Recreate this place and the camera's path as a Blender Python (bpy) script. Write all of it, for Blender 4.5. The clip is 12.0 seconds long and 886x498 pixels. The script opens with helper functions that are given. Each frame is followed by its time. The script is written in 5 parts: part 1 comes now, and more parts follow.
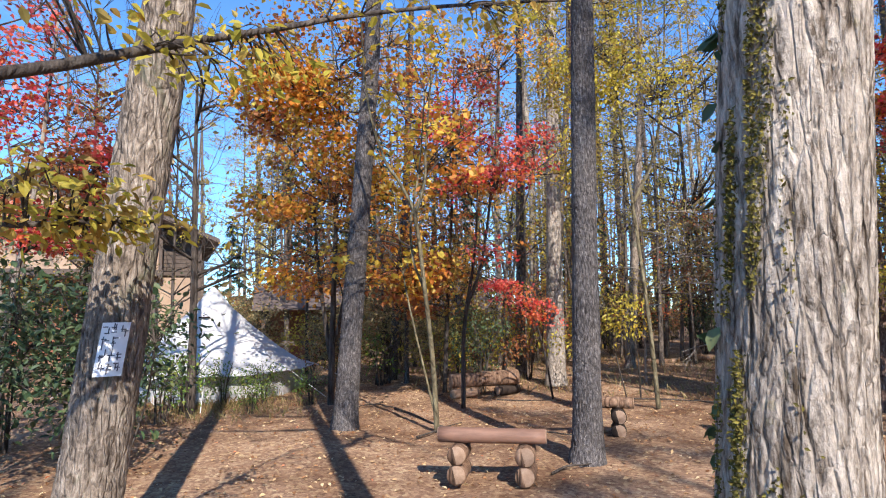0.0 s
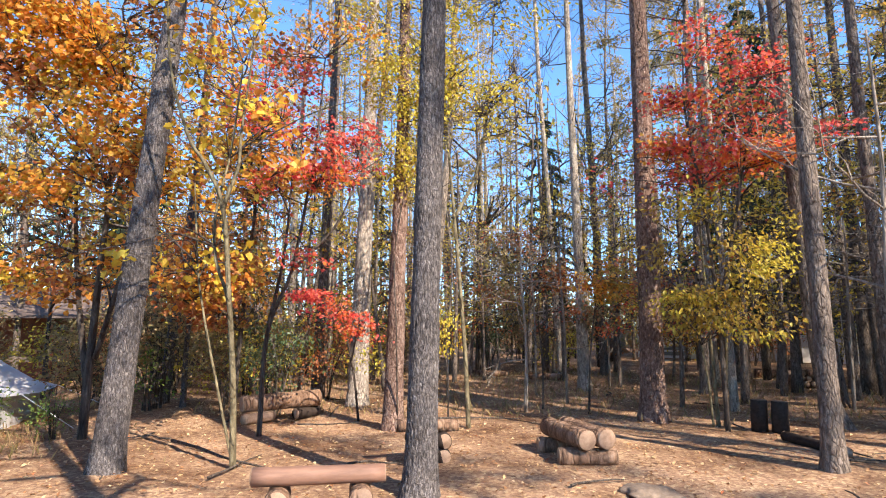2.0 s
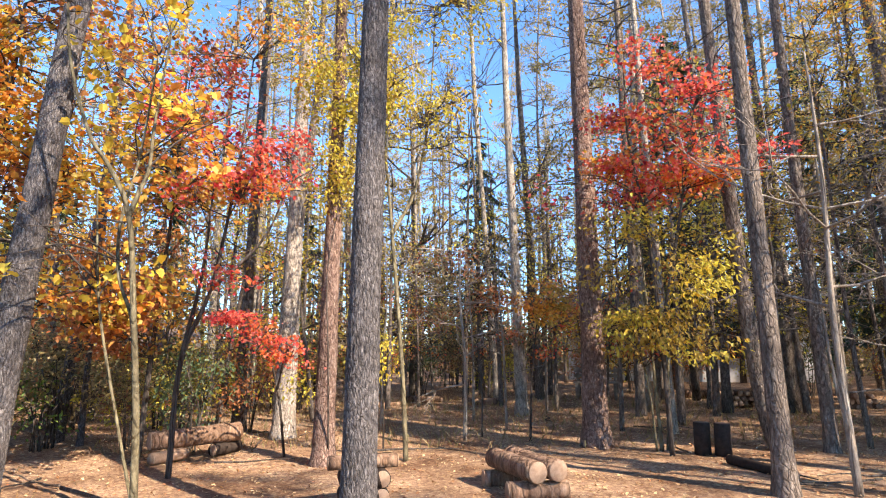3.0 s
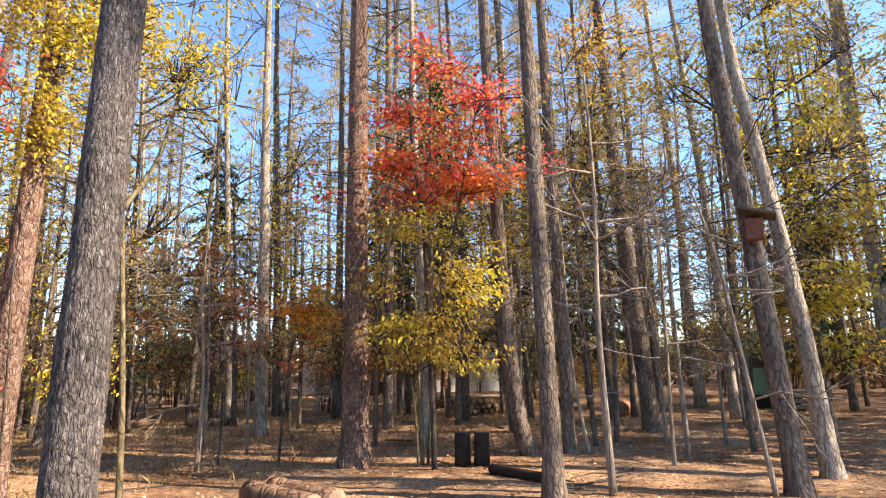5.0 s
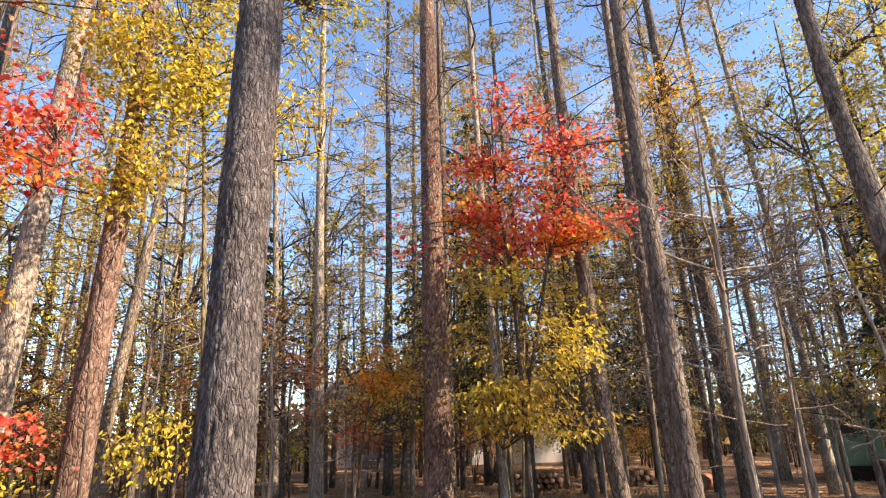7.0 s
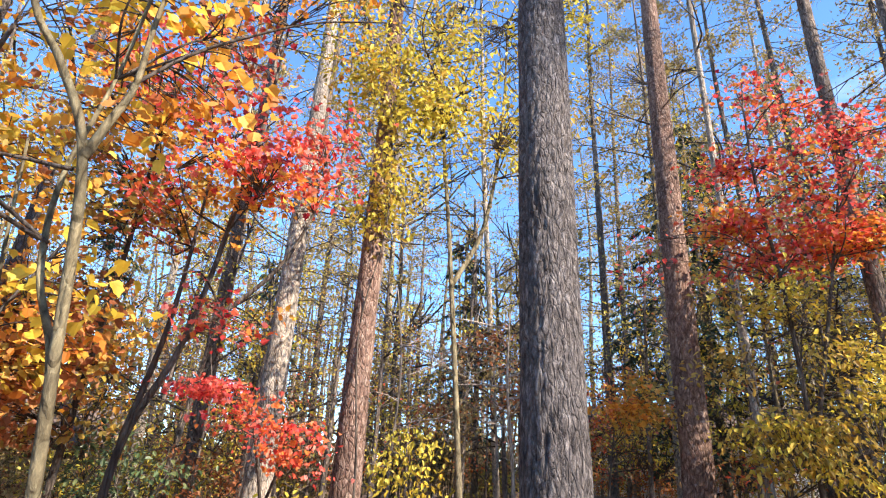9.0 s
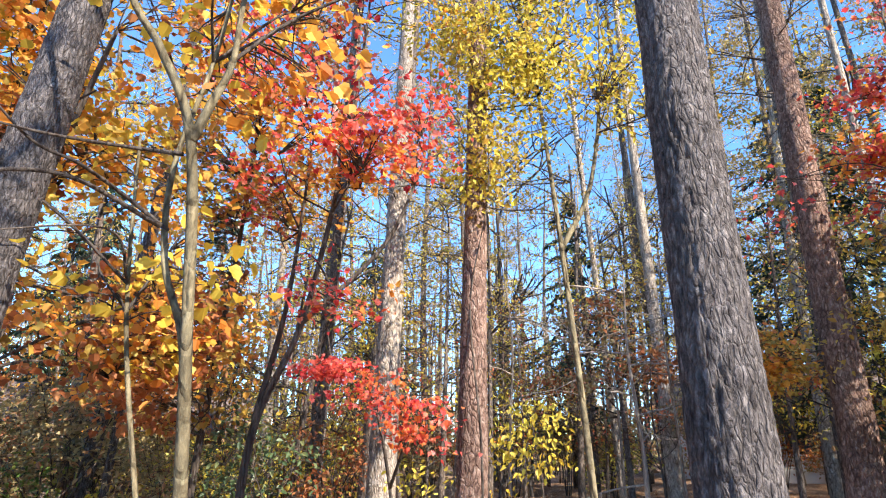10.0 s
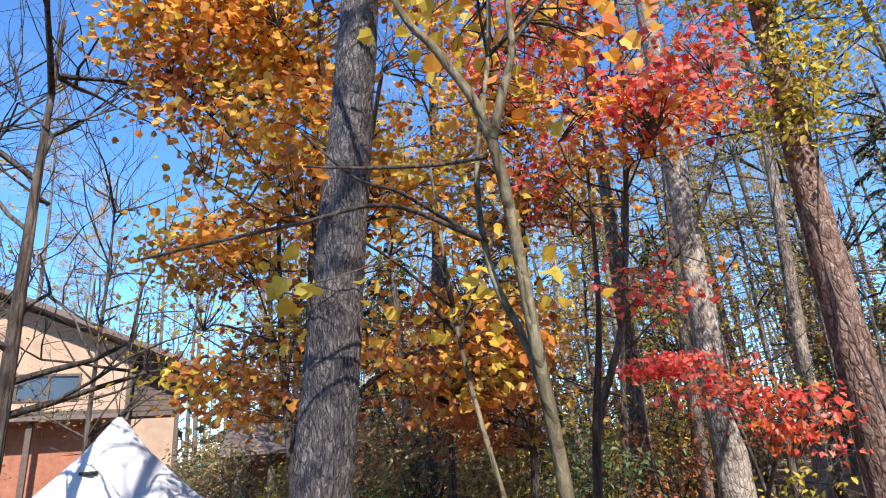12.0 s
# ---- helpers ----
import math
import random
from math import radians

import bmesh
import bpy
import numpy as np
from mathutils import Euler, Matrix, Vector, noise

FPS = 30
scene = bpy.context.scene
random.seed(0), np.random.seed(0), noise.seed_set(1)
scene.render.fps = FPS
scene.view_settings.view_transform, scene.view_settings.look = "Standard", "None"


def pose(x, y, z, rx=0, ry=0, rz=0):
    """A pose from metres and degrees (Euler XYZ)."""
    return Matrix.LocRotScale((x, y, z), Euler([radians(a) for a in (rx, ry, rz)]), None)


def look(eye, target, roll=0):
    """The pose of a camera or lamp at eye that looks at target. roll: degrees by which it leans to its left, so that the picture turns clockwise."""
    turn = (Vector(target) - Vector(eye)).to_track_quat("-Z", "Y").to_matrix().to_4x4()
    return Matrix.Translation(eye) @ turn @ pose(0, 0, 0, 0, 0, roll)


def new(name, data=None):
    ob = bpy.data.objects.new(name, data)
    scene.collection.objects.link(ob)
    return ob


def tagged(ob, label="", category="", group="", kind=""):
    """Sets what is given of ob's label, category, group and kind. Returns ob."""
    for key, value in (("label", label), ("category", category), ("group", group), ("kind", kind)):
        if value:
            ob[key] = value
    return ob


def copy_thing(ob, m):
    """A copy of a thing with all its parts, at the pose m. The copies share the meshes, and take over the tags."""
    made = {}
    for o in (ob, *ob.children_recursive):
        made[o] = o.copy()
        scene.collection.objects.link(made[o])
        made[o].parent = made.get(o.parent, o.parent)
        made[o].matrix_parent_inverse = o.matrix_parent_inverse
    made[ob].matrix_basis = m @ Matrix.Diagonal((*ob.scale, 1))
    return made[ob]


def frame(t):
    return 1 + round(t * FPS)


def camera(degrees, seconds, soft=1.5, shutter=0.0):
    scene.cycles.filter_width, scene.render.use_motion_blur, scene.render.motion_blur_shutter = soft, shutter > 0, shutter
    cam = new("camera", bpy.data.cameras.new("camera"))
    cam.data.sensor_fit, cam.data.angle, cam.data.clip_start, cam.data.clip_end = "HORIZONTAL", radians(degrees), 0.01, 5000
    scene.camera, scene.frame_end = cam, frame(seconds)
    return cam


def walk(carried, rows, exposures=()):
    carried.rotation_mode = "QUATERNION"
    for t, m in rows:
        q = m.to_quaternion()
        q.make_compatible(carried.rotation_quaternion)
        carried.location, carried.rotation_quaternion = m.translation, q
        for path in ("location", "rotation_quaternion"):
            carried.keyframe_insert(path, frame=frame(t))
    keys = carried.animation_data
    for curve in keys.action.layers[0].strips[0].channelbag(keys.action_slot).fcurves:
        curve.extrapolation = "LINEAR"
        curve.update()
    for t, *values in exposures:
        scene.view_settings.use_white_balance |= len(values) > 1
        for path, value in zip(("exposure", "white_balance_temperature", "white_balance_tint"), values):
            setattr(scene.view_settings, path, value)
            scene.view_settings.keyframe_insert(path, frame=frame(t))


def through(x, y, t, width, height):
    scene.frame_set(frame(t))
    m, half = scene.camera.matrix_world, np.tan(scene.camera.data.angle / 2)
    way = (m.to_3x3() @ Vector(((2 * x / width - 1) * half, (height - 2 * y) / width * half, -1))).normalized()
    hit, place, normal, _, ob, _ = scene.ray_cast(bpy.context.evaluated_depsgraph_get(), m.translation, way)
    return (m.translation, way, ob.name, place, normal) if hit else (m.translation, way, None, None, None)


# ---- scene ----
PATH = [
    (0, (2.602, -0.046, 1.395), (1.707, 1.729, 1.614), -1.4),
    (0.5, (2.403, 0.092, 1.390), (1.750, 1.967, 1.627), -0.7),
    (1, (2.234, 0.219, 1.394), (1.638, 2.110, 1.656), -0.7),
    (1.5, (2.021, 0.332, 1.432), (1.676, 2.286, 1.681), -0.9),
    (2, (1.914, 0.513, 1.392), (1.722, 2.487, 1.651), -0.2),
    (2.5, (1.838, 0.747, 1.401), (1.792, 2.721, 1.719), -0.4),
    (4.5, (1.585, 1.761, 1.328), (2.169, 3.642, 1.677), -1.0),
    (5, (1.491, 2.006, 1.342), (2.400, 3.749, 1.708), -1.3),
    (5.5, (1.407, 2.326, 1.328), (2.337, 4.059, 1.694), -1.5),
    (6, (1.284, 2.574, 1.358), (2.243, 4.265, 1.829), -2.1),
    (6.5, (1.116, 2.750, 1.381), (2.033, 4.446, 1.912), -2.1),
    (8.5, (0.622, 3.283, 1.329), (1.058, 5.097, 2.051), 0.6),
    (9, (0.545, 3.436, 1.304), (0.769, 5.298, 1.999), 2.2),
    (9.5, (0.511, 3.579, 1.293), (0.519, 5.463, 1.964), 0.8),
    (10, (0.440, 3.674, 1.272), (0.353, 5.573, 1.895), 0.1),
    (10.5, (0.296, 3.793, 1.268), (0.197, 5.707, 1.838), -1.6),
    (11, (0.216, 3.842, 1.295), (-0.160, 5.741, 1.797), 0.8),
    (11.5, (0.130, 3.946, 1.320), (-0.605, 5.711, 1.908), -0.6),
    (12, (0.001, 3.981, 1.360), (-0.890, 5.648, 2.014), -4.5),
]
cam = camera(74.0, 12.0, soft=1.12)
walk(cam, [(t, look(eye, target, roll)) for t, eye, target, roll in PATH],
     [(0.0, 0.9, 5850, 14), (1.2, 1.15, 6300, 16), (2.5, 1.55, 6500, 16), (5.5, 1.68, 7600, 19), (6.7, 1.58, 7900, 21), (8.5, 1.62, 6700, 17), (9.5, 1.68, 6300, 15), (10.5, 1.73, 6100, 14), (11.0, 1.68, 6000, 14), (11.5, 1.3, 5900, 15), (12.0, 1.1, 5750, 14)])

# ---- sky, sun, exposure ----
SUN_AZ, SUN_EL = 133.0, 37.0
world = bpy.data.worlds.new("sky")
scene.world = world
world.use_nodes = True
wn = world.node_tree.nodes
sky = wn.new("ShaderNodeTexSky")
sky.sky_type, sky.sun_disc = "NISHITA", False
sky.sun_elevation, sky.sun_rotation = radians(SUN_EL), radians(SUN_AZ)
sky.altitude = 1800
sky.air_density, sky.dust_density, sky.ozone_density = 1.0, 0.0, 1.8
wn["Background"].inputs["Strength"].default_value = 0.14
wl = world.node_tree.links
# thin high cloud
wtc, wmap, wno, wrm, wmx = (wn.new("ShaderNode" + k) for k in ("TexCoord", "Mapping", "TexNoise", "ValToRGB", "Mix"))
wmap.inputs["Scale"].default_value = (1.0, 1.6, 2.6)
wno.inputs["Scale"].default_value, wno.inputs["Detail"].default_value, wno.inputs["Roughness"].default_value = 2.6, 8, 0.62
wrm.color_ramp.elements[0].position, wrm.color_ramp.elements[1].position = 0.6, 0.85
wrm.color_ramp.elements[1].color = (0.3, 0.3, 0.3, 1)
wmx.data_type = "RGBA"
wmx.inputs[7].default_value = (6.0, 6.2, 6.5, 1)
wl.new(wtc.outputs["Generated"], wmap.inputs[0])
wl.new(wmap.outputs[0], wno.inputs["Vector"])
wl.new(wno.outputs[0], wrm.inputs[0])
wl.new(wrm.outputs[0], wmx.inputs[0])
deep = wn.new("ShaderNodeMix")
deep.data_type, deep.blend_type = "RGBA", "MULTIPLY"
deep.inputs[0].default_value, deep.inputs[7].default_value = 1.0, (0.68, 0.96, 1.12, 1)
wl.new(sky.outputs[0], deep.inputs[6])
wl.new(deep.outputs[2], wmx.inputs[6])
wl.new(wmx.outputs[2], wn["Background"].inputs["Color"])
sun_dir = Vector((math.sin(radians(SUN_AZ)) * math.cos(radians(SUN_EL)),
                  math.cos(radians(SUN_AZ)) * math.cos(radians(SUN_EL)), math.sin(radians(SUN_EL))))
sun = new("sun", bpy.data.lights.new("sun", "SUN"))
sun.data.energy, sun.data.angle, sun.data.color = 5.0, radians(0.53), (1.0, 0.88, 0.7)
sun.rotation_euler = (-sun_dir).to_track_quat("-Z", "Y").to_euler()


# ---- materials ----
def mat(name, rough=0.8, metal=0.0):
    m = bpy.data.materials.new(name)
    m.use_nodes = True
    n, l = m.node_tree.nodes, m.node_tree.links
    b = n["Principled BSDF"]
    b.inputs["Roughness"].default_value, b.inputs["Metallic"].default_value = rough, metal
    return m, n, l, b


def ramp(n, l, fac, stops):
    r = n.new("ShaderNodeValToRGB")
    e = r.color_ramp.elements
    while len(e) < len(stops):
        e.new(0.5)
    for k, (p, c) in enumerate(stops):
        e[k].position, e[k].color = p, (*c, 1)
    l.new(fac, r.inputs[0])
    return r.outputs[0]


def coords(n, l, scale, kind="Object"):
    tc, mp = n.new("ShaderNodeTexCoord"), n.new("ShaderNodeMapping")
    mp.inputs["Scale"].default_value = scale
    l.new(tc.outputs[kind], mp.inputs[0])
    return mp.outputs[0]


def noise_tex(n, l, vec, scale, detail=6, rough=0.6, distortion=0.0):
    t = n.new("ShaderNodeTexNoise")
    t.inputs["Scale"].default_value, t.inputs["Detail"].default_value = scale, detail
    t.inputs["Roughness"].default_value, t.inputs["Distortion"].default_value = rough, distortion
    l.new(vec, t.inputs["Vector"])
    return t.outputs[0]


def mixc(n, l, fac, a, b, mode="MIX"):
    x = n.new("ShaderNodeMix")
    x.data_type, x.blend_type = "RGBA", mode
    for s, v in ((0, fac), (6, a), (7, b)):
        if isinstance(v, (int, float)):
            x.inputs[s].default_value = v
        elif isinstance(v, tuple):
            x.inputs[s].default_value = (*v, 1)
        else:
            l.new(v, x.inputs[s])
    return x.outputs[2]


def bump(n, l, b, height, strength, dist=0.02):
    k = n.new("ShaderNodeBump")
    k.inputs["Strength"].default_value, k.inputs["Distance"].default_value = strength, dist
    l.new(height, k.inputs["Height"])
    l.new(k.outputs[0], b.inputs["Normal"])


def bark(name, dark, mid, light, lichen=None, lichen_amount=0.4, stretch=0.14, fine=26, cracks=0.75, lo=0.3):
    """Furrowed bark: plates stretched upwards with dirty cracks, flakes, stains at arm's length scale, lichen or moss in blotches."""
    m, n, l, b = mat(name, 0.9)
    v = coords(n, l, (1, 1, stretch))
    wob = n.new("ShaderNodeVectorMath")
    wob.operation = "MULTIPLY_ADD"
    nz = n.new("ShaderNodeTexNoise")
    nz.inputs["Scale"].default_value, nz.inputs["Detail"].default_value = fine * 0.35, 4
    l.new(v, nz.inputs["Vector"])
    l.new(nz.outputs["Color"], wob.inputs[0])
    wob.inputs[1].default_value = (2.2 / fine,) * 3
    l.new(v, wob.inputs[2])
    plates = noise_tex(n, l, wob.outputs[0], fine, 8, 0.7, 0.3)
    vo = n.new("ShaderNodeTexVoronoi")
    vo.feature, vo.inputs["Scale"].default_value = "DISTANCE_TO_EDGE", fine * 0.8
    l.new(wob.outputs[0], vo.inputs["Vector"])
    flakes = noise_tex(n, l, coords(n, l, (1, 1, 0.45)), fine * 3.2, 5, 0.7)
    col = ramp(n, l, plates, [(lo, dark), (lo * 0.4 + 0.38, mid), (0.7, light)])
    col = mixc(n, l, 0.55, col, ramp(n, l, flakes, [(0.32, (0.5, 0.49, 0.48)), (0.66, (1.35, 1.33, 1.3))]), "MULTIPLY")
    big = noise_tex(n, l, coords(n, l, (1, 1, 0.5)), 2.2, 5, 0.6)
    stain = ramp(n, l, big, [(0.35, (0.6, 0.58, 0.56)), (0.65, (1.2, 1.17, 1.12))])
    col = mixc(n, l, 0.85, col, stain, "MULTIPLY")
    crack = ramp(n, l, vo.outputs["Distance"], [(0.0, (0.22, 0.2, 0.19)), (0.05, (0.5, 0.48, 0.46)), (0.16, (1, 1, 1))])
    gate = ramp(n, l, noise_tex(n, l, v, fine * 0.22, 3, 0.5), [(0.4, (0, 0, 0)), (0.58, (cracks, cracks, cracks))])
    col = mixc(n, l, gate, col, mixc(n, l, 1.0, col, crack, "MULTIPLY"))
    if lichen:
        spot = noise_tex(n, l, coords(n, l, (1, 1, 0.55)), 3.5, 7, 0.7, 0.6)
        mask = ramp(n, l, spot, [(0.62 - lichen_amount * 0.2, (0, 0, 0)), (0.7 - lichen_amount * 0.2, (0.8, 0.8, 0.8))])
        col = mixc(n, l, mask, col, lichen)
    l.new(col, b.inputs["Base Color"])
    b.inputs["Specular IOR Level"].default_value = 0.2
    h = mixc(n, l, 0.4, mixc(n, l, 0.5, plates, flakes), crack)
    bump(n, l, b, h, 1.0, 0.03)
    return m


def leafmat(name, stops, through=0.55, rough=0.5):
    """Thin leaves that let light through; every leaf takes its own colour."""
    m, n, l, b = mat(name, rough)
    g = n.new("ShaderNodeNewGeometry")
    col = ramp(n, l, g.outputs["Random Per Island"], stops)
    nz = noise_tex(n, l, coords(n, l, (1, 1, 1)), 9.0, 3)
    col = mixc(n, l, 0.5, col, ramp(n, l, nz, [(0.3, (0.7, 0.66, 0.6)), (0.7, (1.2, 1.15, 1.1))]), "MULTIPLY")
    l.new(col, b.inputs["Base Color"])
    b.inputs["Specular IOR Level"].default_value = 0.35
    tr, mx = n.new("ShaderNodeBsdfTranslucent"), n.new("ShaderNodeMixShader")
    l.new(col, tr.inputs["Color"])
    mx.inputs[0].default_value = through
    l.new(b.outputs[0], mx.inputs[1])
    l.new(tr.outputs[0], mx.inputs[2])
    l.new(mx.outputs[0], n["Material Output"].inputs["Surface"])
    return m


def plain(name, a, b_, scale=8.0, rough=0.8, bumpy=0.3, metal=0.0, stretch=(1, 1, 1)):
    m, n, l, b = mat(name, rough, metal)
    v = coords(n, l, stretch)
    f = noise_tex(n, l, v, scale, 8, 0.65)
    f2 = noise_tex(n, l, v, scale * 0.17, 3, 0.5)
    col = mixc(n, l, 0.5, ramp(n, l, f, [(0.3, a), (0.7, b_)]), ramp(n, l, f2, [(0.3, (0.75, 0.74, 0.72)), (0.7, (1.12, 1.1, 1.08))]), "MULTIPLY")
    l.new(col, b.inputs["Base Color"])
    if bumpy:
        bump(n, l, b, f, bumpy, 0.01)
    return m


def ground_mat():
    m, n, l, b = mat("leaf_strewn_soil", 0.95)
    v = coords(n, l, (1, 1, 1))
    big = noise_tex(n, l, v, 0.75, 9, 0.68)
    fine = noise_tex(n, l, v, 28, 8, 0.75)
    vo = n.new("ShaderNodeTexVoronoi")
    vo.inputs["Scale"].default_value = 32
    l.new(v, vo.inputs["Vector"])
    sep = n.new("ShaderNodeSeparateColor")
    l.new(vo.outputs["Color"], sep.inputs[0])
    soil = ramp(n, l, fine, [(0.3, (0.08, 0.048, 0.032)), (0.5, (0.24, 0.15, 0.098)), (0.72, (0.48, 0.34, 0.21))])
    flakes = ramp(n, l, sep.outputs[0], [(0.0, (0.15, 0.075, 0.045)), (0.5, (0.33, 0.19, 0.105)), (0.85, (0.47, 0.31, 0.17)), (1.0, (0.62, 0.46, 0.25))])
    col = mixc(n, l, 0.5, soil, flakes)
    # broad blotches of shade and sun painted into the soil colour
    shade_blotches = ramp(n, l, big, [(0.36, (0.5, 0.43, 0.4)), (0.48, (0.88, 0.86, 0.86)), (0.6, (1.28, 1.34, 1.4))])
    col = mixc(n, l, 0.9, col, shade_blotches, "MULTIPLY")
    l.new(col, b.inputs["Base Color"])
    b.inputs["Specular IOR Level"].default_value = 0.1
    bump(n, l, b, mixc(n, l, 0.5, fine, sep.outputs[0]), 1.0, 0.03)
    return m


M_GROUND = ground_mat()
M_DARKBARK = bark("grey_furrowed_bark", (0.04, 0.036, 0.038), (0.132, 0.122, 0.124), (0.35, 0.33, 0.33), fine=58, stretch=0.32, cracks=0.3, lo=0.34)
M_MOSSBARK = bark("pale_mossy_bark", (0.12, 0.09, 0.065), (0.6, 0.53, 0.46), (0.85, 0.78, 0.7), (0.26, 0.24, 0.05), 0.12, 0.18, 56, 0.6, 0.38)
M_PALEBARK = bark("pale_blotched_bark", (0.07, 0.055, 0.045), (0.3, 0.25, 0.205), (0.56, 0.5, 0.43), (0.17, 0.165, 0.11), 0.3, 0.26, 38, 0.45, 0.36)
M_BRIGHTBARK = bark("sunlit_pale_bark", (0.13, 0.11, 0.09), (0.35, 0.31, 0.27), (0.6, 0.55, 0.49), (0.24, 0.24, 0.18), 0.2, 0.42, 30)
M_REDBARK = bark("reddish_plated_bark", (0.06, 0.035, 0.03), (0.2, 0.13, 0.105), (0.43, 0.34, 0.29), fine=32, stretch=0.45)
M_SMOOTH = bark("smooth_greenish_bark", (0.07, 0.058, 0.036), (0.175, 0.152, 0.095), (0.33, 0.29, 0.18), (0.27, 0.26, 0.16), 0.2, 0.5, 12)
M_TWIG = bark("dark_twig_bark", (0.035, 0.028, 0.025), (0.09, 0.075, 0.065), (0.18, 0.16, 0.14), fine=20)
# pale bark of bare saplings; on larch branches its paleness stands in for sunlight
M_PALETWIG = bark("pale_and_sunlit_twig_bark", (0.16, 0.13, 0.1), (0.3, 0.26, 0.22), (0.5, 0.46, 0.4), fine=20)
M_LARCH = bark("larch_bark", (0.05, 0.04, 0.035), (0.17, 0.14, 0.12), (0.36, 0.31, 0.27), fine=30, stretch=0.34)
# paler copy of the larch bark: sunlight on some trunks put into the colour
M_LARCHSUNLIT = bark("sunlit_larch_bark", (0.12, 0.1, 0.08), (0.36, 0.32, 0.27), (0.6, 0.55, 0.48), fine=28, stretch=0.34)

L_ORANGE = leafmat("orange_leaves", [(0.0, (0.5, 0.17, 0.03)), (0.25, (0.7, 0.29, 0.04)), (0.5, (0.84, 0.43, 0.06)), (0.75, (0.88, 0.56, 0.11)), (1.0, (0.62, 0.2, 0.09))])
L_YELLOW = leafmat("yellow_leaves", [(0.0, (0.62, 0.42, 0.04)), (0.6, (0.78, 0.6, 0.08)), (1.0, (0.5, 0.42, 0.06))])
L_RED = leafmat("crimson_leaves", [(0.0, (0.42, 0.025, 0.045)), (0.3, (0.7, 0.09, 0.08)), (0.65, (0.85, 0.19, 0.13)), (0.9, (0.88, 0.28, 0.24)), (1.0, (0.3, 0.02, 0.04))])
L_REDOR = leafmat("scarlet_orange_leaves", [(0.0, (0.6, 0.06, 0.05)), (0.4, (0.78, 0.16, 0.07)), (0.75, (0.7, 0.25, 0.05)), (1.0, (0.8, 0.3, 0.26))])
L_YGREEN = leafmat("yellow_green_leaves", [(0.0, (0.34, 0.31, 0.04)), (0.35, (0.58, 0.5, 0.06)), (0.7, (0.75, 0.62, 0.1)), (0.9, (0.5, 0.42, 0.08)), (1.0, (0.2, 0.2, 0.04))], 0.5)
L_GOLD = leafmat("golden_brown_leaves", [(0.0, (0.34, 0.2, 0.04)), (0.4, (0.52, 0.36, 0.07)), (0.8, (0.6, 0.46, 0.12)), (1.0, (0.22, 0.18, 0.05))])
L_RUST = leafmat("rust_brown_leaves", [(0.0, (0.24, 0.08, 0.03)), (0.5, (0.42, 0.15, 0.06)), (1.0, (0.5, 0.25, 0.1))])
L_EVER = leafmat("dark_evergreen_leaves", [(0.0, (0.03, 0.055, 0.025)), (0.6, (0.075, 0.12, 0.05)), (1.0, (0.13, 0.15, 0.065))], 0.2, 0.42)
L_GREEN = leafmat("fresh_green_leaves", [(0.0, (0.07, 0.14, 0.03)), (0.6, (0.16, 0.26, 0.05)), (1.0, (0.34, 0.38, 0.08))], 0.35)
L_DULL = leafmat("dull_brush_leaves", [(0.0, (0.15, 0.13, 0.06)), (0.4, (0.29, 0.24, 0.1)), (0.75, (0.42, 0.33, 0.16)), (1.0, (0.38, 0.2, 0.1))], 0.45)
L_LARCH = leafmat("larch_needles", [(0.0, (0.3, 0.2, 0.06)), (0.5, (0.46, 0.33, 0.11)), (1.0, (0.4, 0.36, 0.14))], 0.4)
L_CONIFER = leafmat("conifer_needles", [(0.0, (0.014, 0.03, 0.02)), (0.6, (0.03, 0.06, 0.032)), (1.0, (0.06, 0.1, 0.05))], 0.1)
L_LITTER = leafmat("fallen_leaf", [(0.0, (0.2, 0.09, 0.04)), (0.4, (0.38, 0.2, 0.09)), (0.75, (0.58, 0.42, 0.22)), (0.92, (0.75, 0.6, 0.36)), (1.0, (0.55, 0.16, 0.06))], 0.2, 0.7)
M_CUT = plain("sawn_log_end", (0.2, 0.12, 0.075), (0.36, 0.25, 0.17), 18)
M_LOG = bark("peeled_log", (0.1, 0.06, 0.04), (0.24, 0.15, 0.1), (0.4, 0.28, 0.2), fine=14)
M_BENCHLOG = plain("stained_bench_log", (0.13, 0.068, 0.045), (0.28, 0.155, 0.105), 16, 0.7, 0.4, stretch=(0.2, 1, 1))
M_CHAR = plain("charred_wood", (0.018, 0.013, 0.011), (0.05, 0.037, 0.03), 18)
M_CHAR.node_tree.nodes["Principled BSDF"].inputs["Specular IOR Level"].default_value = 0.12
M_CANVAS = plain("white_canvas", (0.5, 0.5, 0.51), (0.6, 0.595, 0.59), 5, 0.9, 0.2)
M_PAPER = plain("white_paper", (0.78, 0.78, 0.78), (0.86, 0.86, 0.86), 6, 0.5, 0.05)
M_INK = plain("dark_ink", (0.05, 0.05, 0.07), (0.09, 0.09, 0.11), 20, 0.6, 0)
M_PLASTER = plain("ochre_plaster", (0.3, 0.21, 0.145), (0.4, 0.29, 0.2), 3, 0.9, 0.2)
M_BROWN = plain("red_brown_timber", (0.2, 0.07, 0.035), (0.32, 0.13, 0.07), 6, 0.75, 0.3)
M_DARKWOOD = plain("dark_timber", (0.05, 0.035, 0.028), (0.11, 0.08, 0.06), 8, 0.75, 0.3)
M_GREYWOOD = plain("weathered_grey_timber", (0.14, 0.12, 0.1), (0.28, 0.25, 0.21), 12, 0.85, 0.3)
M_ROOF = plain("dark_roofing", (0.08, 0.06, 0.055), (0.16, 0.12, 0.1), 10, 0.8, 0.3)
